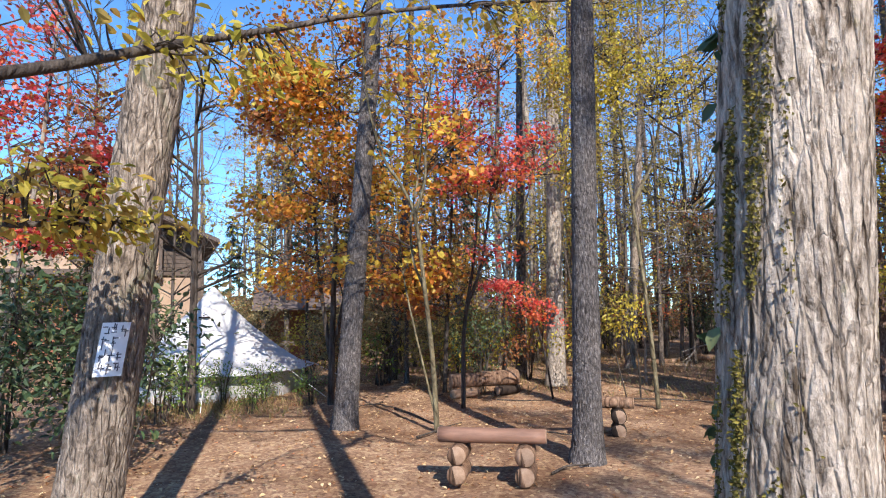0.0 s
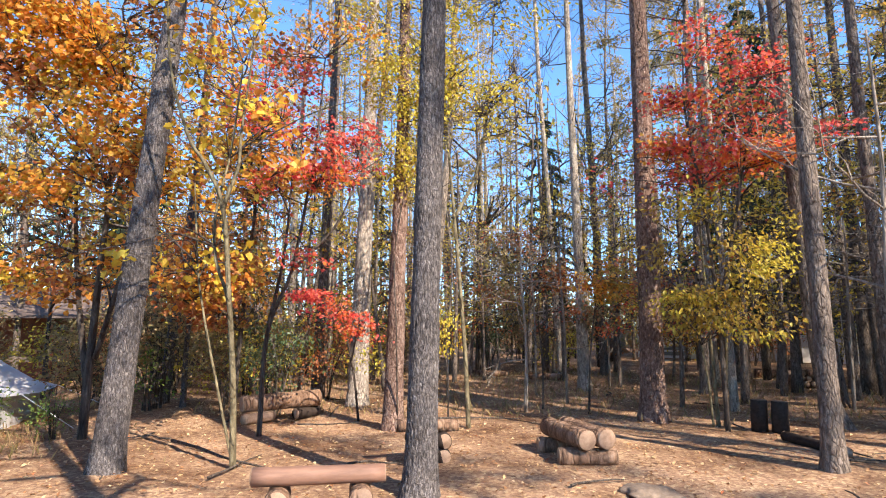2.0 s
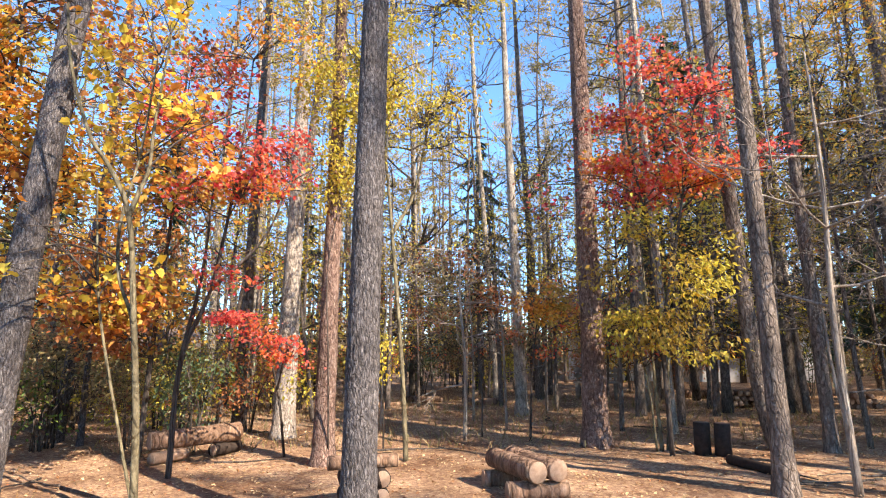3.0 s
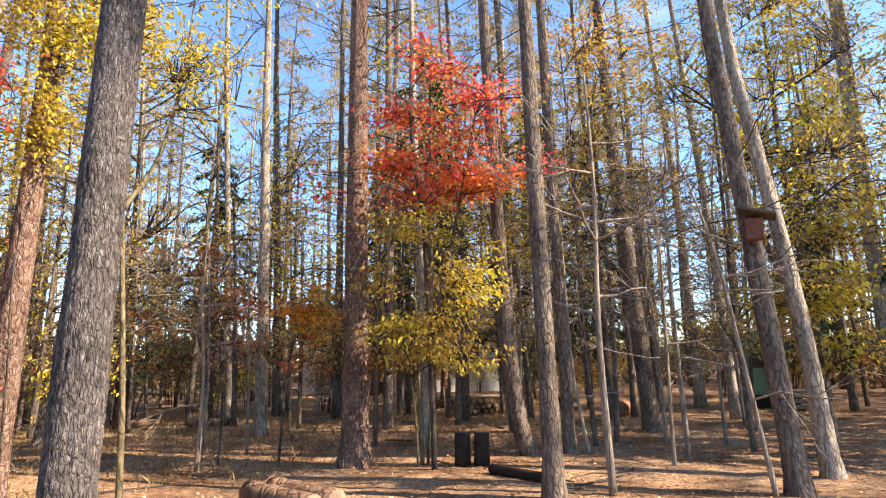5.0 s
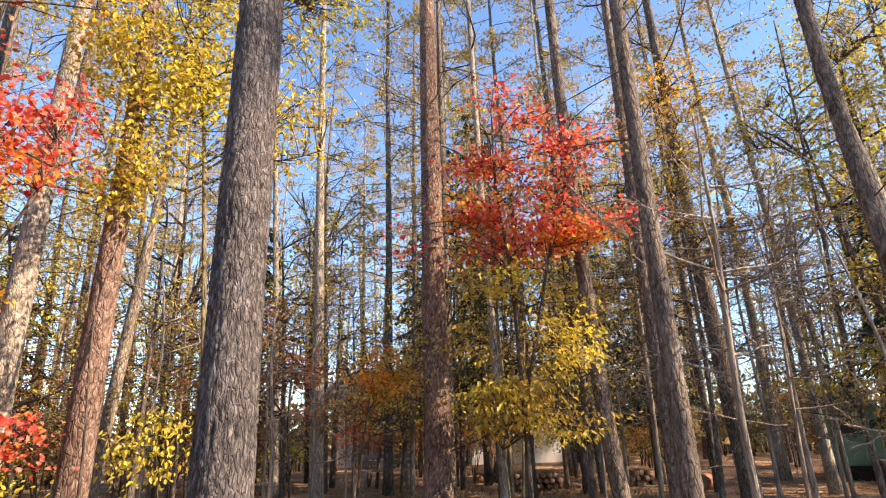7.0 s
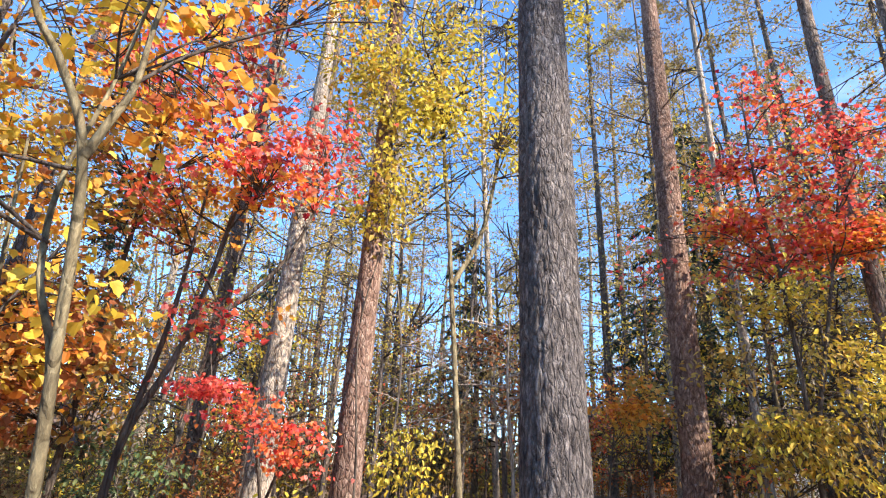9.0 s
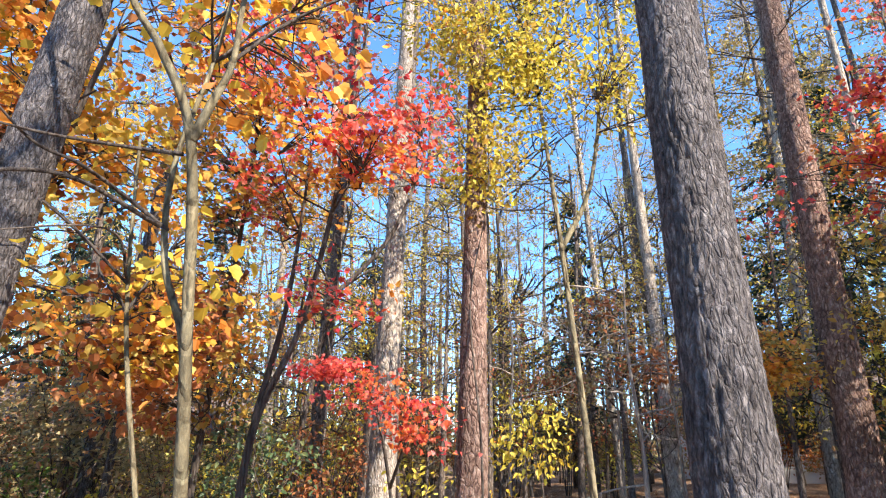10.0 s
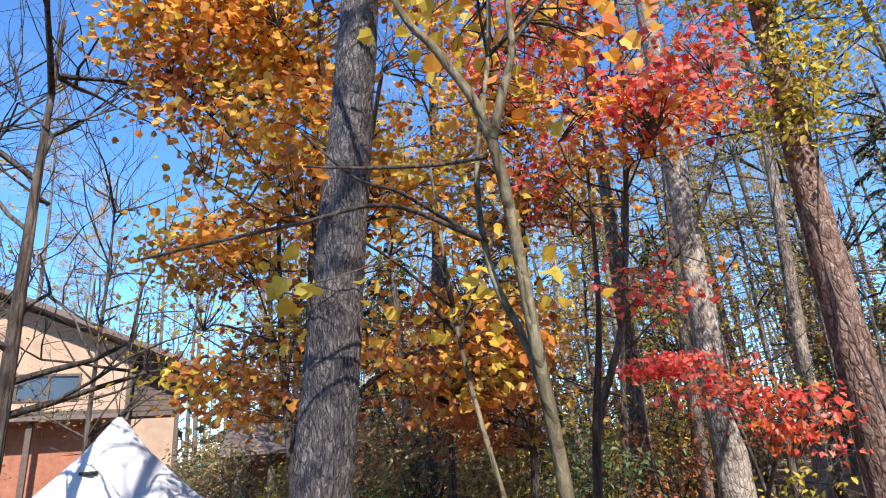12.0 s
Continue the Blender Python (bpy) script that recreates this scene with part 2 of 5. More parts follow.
M_WHITEWALL = plain("white_painted_wall", (0.72, 0.72, 0.74), (0.82, 0.82, 0.82), 3, 0.7, 0.1)
M_GREENPAINT = plain("faded_green_paint", (0.12, 0.22, 0.12), (0.2, 0.32, 0.19), 5, 0.6, 0.15)
M_STONE = plain("grey_rock", (0.1, 0.075, 0.055), (0.24, 0.18, 0.13), 22, 0.9, 0.6)
m_, n_, l_, b_ = mat("window_glass", 0.08)
b_.inputs["Base Color"].default_value = (0.05, 0.07, 0.09, 1)
M_GLASS = m_


# ---- mesh helpers ----
class Geo:
    """Gathers vertices and faces of one mesh."""

    def __init__(self):
        self.v, self.f, self.n = [], [], 0

    def add(self, v, f):
        v = np.asarray(v, float)
        self.f += [tuple(int(i) + self.n for i in face) for face in f] if not isinstance(f, np.ndarray) else (f + self.n).tolist()
        self.v.append(v)
        self.n += len(v)
        return self

    def mesh(self, name, material, smooth=True):
        me = bpy.data.meshes.new(name)
        me.from_pydata(np.concatenate(self.v).tolist() if self.v else [], [], self.f)
        me.materials.append(material)
        if smooth:
            me.polygons.foreach_set("use_smooth", [True] * len(me.polygons))
        me.update()
        return me


def part(name, geo, material, parent=None, label="", smooth=True):
    """Links a Geo as one mesh object under a thing or a part."""
    ob = new(name, geo.mesh(name, material, smooth))
    if parent is not None:
        ob.parent = parent
    if label:
        tagged(ob, label)
    return ob


def thing(name, label, category, at=(0, 0, 0), group="", kind=""):
    ob = new(name)
    ob.location = at
    ob.empty_display_size = 0.1
    return tagged(ob, label, category, group, kind)


def frames_along(p):
    p = np.asarray(p, float)
    d = np.gradient(p, axis=0)
    d /= np.linalg.norm(d, axis=1)[:, None] + 1e-9
    ref = np.where(np.abs(d[:, 2:3]) > 0.9, np.array([[1.0, 0, 0]]), np.array([[0, 0, 1.0]]))
    if (np.abs(d[:, 2]) > 0.6).mean() > 0.5:
        ref = np.tile([1.0, 0, 0], (len(p), 1))
    a = np.cross(d, ref)
    a /= np.linalg.norm(a, axis=1)[:, None] + 1e-9
    return d, a, np.cross(d, a)


def tube(geo, p, r, n=6, cap=True, rough=None):
    """A round limb along the points p with the radii r; rough(angles, rows) varies the radius."""
    p, r = np.asarray(p, float), np.asarray(r, float)
    _, a, b = frames_along(p)
    th = np.linspace(0, 2 * np.pi, n, endpoint=False)
    rr = r[:, None] * np.ones(n)
    if rough is not None:
        rr = rr * rough(th, np.arange(len(p)))
    v = p[:, None] + rr[..., None] * (np.cos(th)[None, :, None] * a[:, None] + np.sin(th)[None, :, None] * b[:, None])
    i, j = np.meshgrid(np.arange(len(p) - 1), np.arange(n), indexing="ij")
    k = (j + 1) % n
    f = np.stack([i * n + j, i * n + k, (i + 1) * n + k, (i + 1) * n + j], -1).reshape(-1, 4)
    base = geo.n
    geo.add(v.reshape(-1, 3), f)
    if cap:
        geo.f.append(tuple(base + q for q in range(n - 1, -1, -1)))
        geo.f.append(tuple(base + (len(p) - 1) * n + q for q in range(n)))
    return geo


def curve(points, steps):
    """A smooth line (Catmull-Rom) through a few points."""
    p = np.asarray(points, float)
    p = np.vstack([2 * p[0] - p[1], p, 2 * p[-1] - p[-2]])
    out = []
    for k in range(1, len(p) - 2):
        for u in np.linspace(0, 1, steps, endpoint=False):
            a, b, c, d = p[k - 1: k + 3]
            out.append(0.5 * (2 * b + (c - a) * u + (2 * a - 5 * b + 4 * c - d) * u**2 + (3 * b - a - 3 * c + d) * u**3))
    out.append(p[-2])
    return np.array(out)


def lattice(rng, rows, cols):
    """Smooth random field on a wrap-round sheet, sampled at any (row, col)."""
    g = rng.random((rows + 2, cols))

    def sample(y, x):
        y = np.clip(y, 0, rows - 1e-6)
        i, j = np.floor(y).astype(int), np.floor(x).astype(int)
        u, w = y - i, x - j
        u, w = u * u * (3 - 2 * u), w * w * (3 - 2 * w)
        j0, j1 = j % cols, (j + 1) % cols
        return (g[i, j0] * (1 - w) + g[i, j1] * w) * (1 - u) + (g[i + 1, j0] * (1 - w) + g[i + 1, j1] * w) * u

    return sample


def furrows(rng, rows, depth, across, along):
    """Radius factor for furrowed bark: plates that run upwards, parted by narrow cracks and broken at uneven heights."""
    low = max(2, along // 6)
    s1, s2, s3, s4 = lattice(rng, along, across), lattice(rng, along * 2, across * 2), lattice(rng, low, 5), lattice(rng, along, across)

    def rough(th, row):
        x, y = th[None, :] / (2 * np.pi) + 0 * row[:, None], row[:, None] / rows + 0 * th[None, :]
        swell = s3(y * low, x * 5)
        a = s1(y * along, x * across + swell * 2.0)
        c = s4(y * along, x * across + 3.3)
        b = s2(y * along * 2, x * across * 2)
        plate = np.minimum(1, np.abs(2 * a - 1) * 3.2) * 0.6 + np.minimum(1, np.abs(2 * c - 1) * 4) * 0.25 + b * 0.15
        return 1 + depth * (plate - 0.75) + 0.09 * (swell - 0.5)

    return rough


MAPLE = np.array([(0, 0), (0.34, -0.1), (0.34, 0.1), (0.56, 0.24), (0.38, 0.4), (0.42, 0.66), (0.18, 0.66), (0, 1.0)])
BROAD = np.array([(0, 0), (0.36, 0.02), (0.52, 0.3), (0.42, 0.46), (0.46, 0.7), (0.2, 0.8), (0, 1.0)])
BROAD = np.vstack([BROAD, BROAD[1:-1][::-1] * (-1, 1)])
MAPLE = np.vstack([MAPLE, MAPLE[1:-1][::-1] * (-1, 1)])
OVAL = np.array([(0, 0), (0.26, 0.3), (0.24, 0.65), (0, 1.0), (-0.24, 0.65), (-0.26, 0.3)])
DIAMOND = np.array([(0, 0), (0.3, 0.45), (0, 1.0), (-0.3, 0.45)])


def leaves(geo, pos, tip, up, size, shape):
    """Puts one folded leaf of that outline at each place: tip its direction, up its upper side."""
    pos, tip, up, size = (np.asarray(a, float) for a in (pos, tip, up, size))
    tip = tip / (np.linalg.norm(tip, axis=1)[:, None] + 1e-9)
    side = np.cross(tip, up)
    side /= np.linalg.norm(side, axis=1)[:, None] + 1e-9
    nrm = np.cross(side, tip)
    x, y = shape[:, 0], shape[:, 1]
    lift = np.abs(x) * 0.35 - y * y * 0.22
    v = pos[:, None] + size[:, None, None] * (x[None, :, None] * side[:, None] + y[None, :, None] * tip[:, None] + lift[None, :, None] * nrm[:, None])
    n, k = len(pos), len(shape)
    base = np.arange(n)[:, None] * k
    if k == 4:
        f = np.concatenate([base + np.array([0, 1, 2]), base + np.array([0, 2, 3])])
    else:
        f = np.concatenate([base + np.array([0, q, q + 1]) for q in range(1, k - 1)])
    geo.add(v.reshape(-1, 3), f)
    return geo


def sprays(rng, blobs, count, inner=0.35):
    """Places of leaf sprays: spread in ellipsoids (x, y, z, rx, ry, rz, weight), more to their outside, in uneven clumps."""
    w = np.array([b[6] for b in blobs], float)
    out = []
    pick = rng.choice(len(blobs), count * 3, p=w / w.sum())
    for k in pick:
        d = rng.normal(size=3)
        d /= np.linalg.norm(d)
        q = np.array(blobs[k][:3]) + d * (inner + (1 - inner) * rng.random() ** 0.6) * np.array(blobs[k][3:6])
        if noise.noise(Vector(q * 1.3)) + 0.25 > rng.random() * 0.75 and q[2] > 0.25:
            out.append(q)
        if len(out) >= count:
            break
    return np.array(out)


def spray_leaves(rng, geo, centres, origin, per, radius, size, shape, flat=0.25, droop=0.3):
    """Leaves in flat fans round the spray centres, pointing outwards from the origin and a little down."""
    c = np.repeat(centres, per, axis=0)
    n = len(c)
    out = c - origin
    out[:, 2] *= 0.2
    out /= np.linalg.norm(out, axis=1)[:, None] + 1e-9
    off = rng.normal(size=(n, 3)) * radius * np.array([1, 1, flat])
    tip = out * 0.7 + rng.normal(size=(n, 3)) * 0.7
    tip[:, 2] -= droop
    up = rng.normal(size=(n, 3)) * 0.45 + np.array([0, 0, 1.0])
    s = size * rng.uniform(0.55, 1.25, n)
    return leaves(geo, c + off, tip, up, s, shape)


def twigs(rng, geo, ends, line, r0=0.008, n=3):
    """Thin twigs from the nearest reach of a limb line to each spray."""
    for e in ends:
        d = np.linalg.norm(line - e, axis=1) + np.maximum(0, line[:, 2] - e[2]) * 0.8
        s = line[int(np.argmin(d))]
        if np.linalg.norm(e - s) > 1.0:
            s = e + (s - e) * (0.8 / np.linalg.norm(e - s))
        mid = (s + e) / 2 + rng.normal(size=3) * 0.06 * np.linalg.norm(e - s) + np.array([0, 0, 0.06 * np.linalg.norm(e - s)])
        tube(geo, curve([s, mid, e], 3), np.linspace(r0, r0 * 0.35, 7), n, cap=False)
    return geo


def bare_branches(rng, geo, p, r, depth, length, up=0.25, n=4, spread=0.8, kids=(2, 4)):
    """Forking bare branches, thinner at each fork."""
    def grow(a, d, ln, rad, lev):
        q = [a]
        for _ in range(3):
            d = d + rng.normal(size=3) * 0.16 + np.array([0, 0, up * 0.25])
            d = d / np.linalg.norm(d)
            q.append(q[-1] + d * ln / 3)
        tube(geo, q, np.linspace(rad, rad * 0.55, 4), n if lev > 1 else 3, cap=False)
        if lev > 0:
            for _ in range(rng.integers(*kids)):
                k = rng.integers(1, 4)
                nd = d + rng.normal(size=3) * spread
                nd[2] += up
                grow(q[k], nd / np.linalg.norm(nd), ln * rng.uniform(0.5, 0.8), rad * 0.55, lev - 1)
    grow(np.array(p[0], float), np.array(p[1], float) / np.linalg.norm(p[1]), length, r, depth)
    return geo


def box(geo, x0, x1, y0, y1, z0, z1, bev=0.0):
    bm = bmesh.new()
    bmesh.ops.create_cube(bm, size=1)
    bmesh.ops.scale(bm, vec=(x1 - x0, y1 - y0, z1 - z0), verts=bm.verts)
    bmesh.ops.translate(bm, vec=((x0 + x1) / 2, (y0 + y1) / 2, (z0 + z1) / 2), verts=bm.verts)
    if bev:
        bmesh.ops.bevel(bm, geom=bm.edges[:], offset=bev, segments=1, affect="EDGES")
    bm.verts.index_update()
    geo.add([v.co[:] for v in bm.verts], [[v.index for v in f.verts] for f in bm.faces])
    bm.free()
    return geo


# ---- ground: one sheet to the horizon ----
rng = np.random.default_rng(5)


def ground_height(x, y):
    h = 0.035 * np.sin(x * 0.9 + 1.3 * np.sin(y * 0.5)) * np.cos(y * 0.8 + 0.4 * x) + 0.015 * np.sin(x * 3.1 + y * 2.3)
    return h * np.clip(1.2 - np.hypot(x, y - 6) / 60, 0, 1)


u = np.linspace(-1, 1, 281)
gx = np.sinh(u * 5.2) / np.sinh(5.2) * 420
X, Y = np.meshgrid(gx + 1.5, gx + 7.0, indexing="ij")
Z = ground_height(X, Y) + rng.normal(size=X.shape) * 0.006
i, j = np.meshgrid(np.arange(280), np.arange(280), indexing="ij")
quads = np.stack([i * 281 + j, (i + 1) * 281 + j, (i + 1) * 281 + j + 1, i * 281 + j + 1], -1).reshape(-1, 4)
ground = part("ground", Geo().add(np.stack([X, Y, Z], -1).reshape(-1, 3), quads), M_GROUND)
tagged(ground, "brown forest floor strewn with dry leaves and needles", "ground", kind="structure")

# loose fallen leaves
n = 52000
ang, rad = rng.uniform(0, 2 * np.pi, n), 15 * np.sqrt(rng.random(n))
lx, ly = 2.0 + rad * np.cos(ang), 7 + rad * np.sin(ang)
pos = np.stack([lx, ly, ground_height(lx, ly) + rng.uniform(0.004, 0.02, n)], -1)
tip = np.stack([rng.normal(size=n), rng.normal(size=n), rng.normal(size=n) * 0.25], -1)
up = np.stack([rng.normal(size=n) * 0.35, rng.normal(size=n) * 0.35, np.ones(n)], -1)
tagged(part("fallen_leaves", leaves(Geo(), pos, tip, up, rng.uniform(0.025, 0.06, n), DIAMOND), L_LITTER, smooth=False),
       "dry brown and tan fallen leaves scattered on the soil", "leaf litter", kind="stuff")

# dead sticks on the ground
for k in range(26):
    a = rng.uniform(0, 2 * np.pi)
    c = np.array([rng.uniform(-3, 9), rng.uniform(4.5, 14)])
    ln = rng.uniform(0.3, 1.1)
    pts = [(c[0] + np.cos(a) * ln * s + rng.normal() * 0.03, c[1] + np.sin(a) * ln * s + rng.normal() * 0.03, 0.02 + abs(rng.normal()) * 0.015) for s in (-0.5, -0.1, 0.2, 0.5)]
    st = part("fallen_stick", tube(Geo(), curve(pts, 4), np.linspace(0.014, 0.005, 13), 5), M_TWIG)
    tagged(st, "thin dead stick lying on the leaf litter", "stick", "fallen sticks")


# ---- big trunks near the path ----
def tall_tree(name, label, pts, r0, r1, material, seed, n=16, depth=0.12, across=10, steps=12, category="tree", top=14.0, stubs=6, group="", along=0):
    """A tall forest trunk with short dead stubs and a thin branching top far above."""
    g = np.random.default_rng(seed)
    n, across, steps = max(n, 28), max(across, 14), max(steps, 34)
    base = np.array(pts[0], float)
    th = thing(name, label, category, base, group)
    pts = [np.array(p, float) - base for p in pts]
    d = (pts[-1] - pts[-2]) / (pts[-1][2] - pts[-2][2])
    pts = [np.array([0, 0, -0.06])] + pts[1:] + [pts[-1] + np.array([d[0] * 0.5, d[1] * 0.5, 1.0]) * (top - pts[-1][2])]
    tall = len(pts) - 2
    line = np.vstack([curve(pts[:-1], max(steps, 10)), curve([pts[-2], (pts[-2] + pts[-1]) / 2, pts[-1]], 8)[1:]])
    h = line[:, 2]
    r = np.interp(h, [0, pts[-2][2], top], [r0, r1, 0.03]) * (1 + 0.35 * np.exp(-np.maximum(h, 0) / 0.2))
    part("trunk", tube(Geo(), line, r, n, rough=furrows(g, len(line), depth, across, along or max(10, len(line) // 2))), material, th)
    for k in range(stubs):
        z = g.uniform(2.2, top * 0.5)
        a = g.uniform(0, 2 * np.pi)
        c = np.array([np.interp(z, h, line[:, q]) for q in range(3)])
        part("branch", bare_branches(g, Geo(), (c, (np.cos(a), np.sin(a), 0.1)), 0.01, 2, g.uniform(0.6, 1.2), 0.04, spread=0.5), M_TWIG, th)
    for k in range(9):
        z = g.uniform(top * 0.5, top * 0.97)
        a = g.uniform(0, 2 * np.pi)
        c = np.array([np.interp(z, h, line[:, q]) for q in range(3)])
        part("branch", bare_branches(g, Geo(), (c, (np.cos(a), np.sin(a), 0.3)), 0.018, 3, g.uniform(0.9, 1.7), 0.08, spread=0.5), M_TWIG, th)
    return th, line + base


tall_tree("tall_tree", "tall slender tree with dark grey furrowed bark", [(-1.826, 5.949, 0), (-1.816, 6.128, 1.4), (-1.804, 6.359, 3.2), (-1.791, 6.589, 5)], 0.14, 0.112, M_DARKBARK, 11, 110, 0.1, 40, 90, stubs=2, along=70)
tall_tree("tall_tree", "straight tall tree with dark grey furrowed bark", [(1.223, 5.547, 0), (1.257, 5.662, 1.6), (1.29, 5.777, 3.2), (1.328, 5.907, 5)], 0.132, 0.108, M_DARKBARK, 12, 120, 0.1, 42, 100, stubs=2, along=76)
tall_tree("reddish_tree", "tall tree with reddish brown plated bark", [(0.419, 8.684, 0), (0.473, 8.692, 2), (0.54, 8.702, 4.5)], 0.135, 0.085, M_REDBARK, 13, 28, 0.14, 12, 30)
tall_tree("pale_tree", "tall tree with pale sunlit blotched bark", [(-0.628, 10.948, 0), (-0.537, 11.001, 3.5), (-0.446, 11.053, 7)], 0.175, 0.1, M_BRIGHTBARK, 14, 28, 0.08, 10, 26)
tall_tree("pale_tree", "slim tree with pale bark", [(0.16, 14.3, 0), (0.45, 14.3, 3.0), (0.73, 14.4, 6.0)], 0.11, 0.08, M_PALEBARK, 15, 14)
tall_tree("tall_tree", "straight tree with rough brown bark", [(3.73, 14.0, 0), (3.68, 14.0, 3.5), (3.62, 14.0, 7.0)], 0.13, 0.075, M_LARCHSUNLIT, 16, 16)
tall_tree("tall_tree", "stout tall tree with dark brown bark", [(4.173, 9.809, 0), (4.203, 9.848, 3), (4.235, 9.89, 6.2)], 0.185, 0.13, M_REDBARK, 17, 32, 0.14, 14, 34, stubs=3)
tall_tree("tall_tree", "slightly leaning tree with grey brown bark", [(5.116, 6.778, 0), (5.138, 6.84, 2.2), (5.163, 6.91, 4.7)], 0.1, 0.075, M_LARCH, 18, 24, 0.13, 12, 30)
tall_tree("curved_tree", "tree with a curved foot and sunlit bark", [(6.36, 8.85, 0), (6.2, 8.87, 0.4), (6.1, 8.91, 1.3), (6.03, 8.98, 3.2), (5.92, 8.96, 6)], 0.11, 0.08, M_LARCH, 19, 20)
tall_tree("tall_tree", "slim tree with grey brown bark", [(6.86, 8.67, 0), (6.84, 8.69, 2), (6.82, 8.71, 4.4)], 0.085, 0.07, M_LARCH, 20, 16)
tall_tree("tall_tree", "stout tree with dark grey bark", [(9.58, 9.78, 0), (9.42, 9.8, 2), (9.22, 9.82, 4.5)], 0.15, 0.12, M_LARCH, 21, 18)
nest_tree, nest_line = tall_tree("tall_tree", "leaning tree with grey bark carrying a nest box", [(7.15, 5.68, 0), (7.11, 5.82, 2.1), (7.01, 5.98, 4.8)], 0.105, 0.08, M_LARCH, 22, 24, 0.12, 12, 30)
tall_tree("tall_tree", "leaning tree with sunlit grey bark", [(8.2, 5.98, 0), (8.14, 6.13, 2.2), (8.04, 6.45, 4.9)], 0.1, 0.072, M_LARCHSUNLIT, 23, 18)
tall_tree("tall_tree", "tall tree with grey brown bark", [(6.1, 13.4, 0), (6.12, 13.4, 3), (6.15, 13.4, 6)], 0.095, 0.08, M_LARCH, 24, 12)
tall_tree("pale_tree", "slim pale tree beside the yellow shrub", [(5.7, 10.8, 0), (5.66, 10.8, 2), (5.6, 10.85, 5)], 0.065, 0.05, M_LARCHSUNLIT, 25, 12)
tall_tree("tall_tree", "slim straight tree with pale bark", [(3.48, 16.5, 0), (3.3, 16.5, 4), (3.08, 16.5, 8.4)], 0.075, 0.06, M_LARCHSUNLIT, 26, 10)
tall_tree("tall_tree", "tall straight tree with brown bark", [(4.8, 17.7, 0), (4.7, 17.7, 4), (4.55, 17.8, 9)], 0.11, 0.08, M_LARCH, 27, 10)
tall_tree("leaning_tree", "dark leaning tree beside the forked tree", [(-4.25, 10.9, 0), (-4.1, 10.95, 1.4), (-3.85, 11.0, 4)], 0.11, 0.08, M_DARKBARK, 28, 14)
tall_tree("slim_tree", "slim dark tree among the shrubs", [(-3.5, 10.3, 0), (-3.48, 10.3, 1.3), (-3.4, 10.3, 4)], 0.045, 0.035, M_DARKBARK, 29, 10, top=7)
tall_tree("tall_tree", "dark tall tree behind the red maple", [(-1.75, 12.2, 0), (-1.65, 12.2, 3), (-1.5, 12.2, 7)], 0.12, 0.09, M_LARCH, 30, 12)
tall_tree("tall_tree", "leaning dark tree behind the red maple", [(-1.2, 13.0, 0), (-1.0, 13.0, 3), (-0.6, 13.0, 7)], 0.09, 0.07, M_LARCH, 31, 12)

# mossy pale trunk
g = np.random.default_rng(40)
moss_tree = thing("mossy_tree", "big pale tree with deeply furrowed mossy bark", "tree", (2.573, 1.119, 0))
line = np.vstack([curve([(0, 0, -0.08), (0.06, 0.0, 0.8), (0.12, 0.0, 1.6), (0.2, 0.0, 2.6), (0.3, 0.02, 4)], 120), curve([(0.3, 0.02, 4), (0.5, 0.1, 7), (0.7, 0.2, 11)], 10)[1:]])
r = np.interp(line[:, 2], [0, 1.5, 4, 11], [0.128, 0.118, 0.108, 0.04]) * (1 + 0.25 * np.exp(-np.maximum(line[:, 2], 0) / 0.25))
part("trunk", tube(Geo(), line, r, 300, rough=furrows(g, len(line), 0.04, 84, 110)), M_MOSSBARK, moss_tree)
for k in range(7):
    c = np.array([0.32 + 0.05 * k, 0.02, 4.3 + 0.9 * k])
    a = g.uniform(0, 6.28)
    part("branch", bare_branches(g, Geo(), (c, (np.cos(a), np.sin(a), 0.5)), 0.05, 3, 1.5), M_TWIG, moss_tree)
# leaf crown high out of view, added to throw dappled shade on the ground
shade_crown_at = sprays(g, [(0.3, 0.2, 7.0, 1.6, 1.5, 1.2, 1), (-0.6, -0.3, 8.5, 1.5, 1.5, 1.0, 1), (0.9, 0.2, 9.5, 1.5, 1.4, 1.0, 1)], 260, 0.3)
tagged(part("twig_work", twigs(g, Geo(), shade_crown_at, line[line[:, 2] > 4.5], 0.007), M_TWIG, moss_tree), kind="stuff")
part("crown", spray_leaves(g, Geo(), shade_crown_at, np.array([0, 0, 6.0]), 9, 0.2, 0.075, OVAL, 0.4, 0.4), L_YGREEN, moss_tree, smooth=False)
# moss and climbing leaves on its shaded flank
mpos, mtip = [], []
for k in range(26000):
    z = g.uniform(0.2, 3.2)
    a = radians(-124) + g.normal() * 0.26 + 0.16 * np.sin(z * 2.4 + 0.8)
    if noise.noise(Vector((a * 5.0, z * 2.6, 3.0))) < 0.02:
        continue
    rr = np.interp(z, [0, 1.5, 4], [0.128, 0.118, 0.108]) + g.uniform(0.001, 0.01)
    mpos.append((np.cos(a) * rr + 0.077 * z, np.sin(a) * rr, z))
    mtip.append((np.cos(a) * 0.5 + g.normal() * 0.5, np.sin(a) * 0.5 + g.normal() * 0.5, g.normal() * 0.6))
mpos, mtip = np.array(mpos), np.array(mtip)
M_MOSS = leafmat("moss", [(0.0, (0.05, 0.045, 0.012)), (0.6, (0.15, 0.13, 0.026)), (1.0, (0.25, 0.21, 0.045))], 0.2, 0.9)
part("moss", leaves(Geo(), mpos, mtip, mpos * (1, 1, 0) + g.normal(size=mpos.shape) * 0.05, g.uniform(0.005, 0.011, len(mpos)), DIAMOND), M_MOSS, moss_tree, "yellow green moss on the bark", smooth=False)
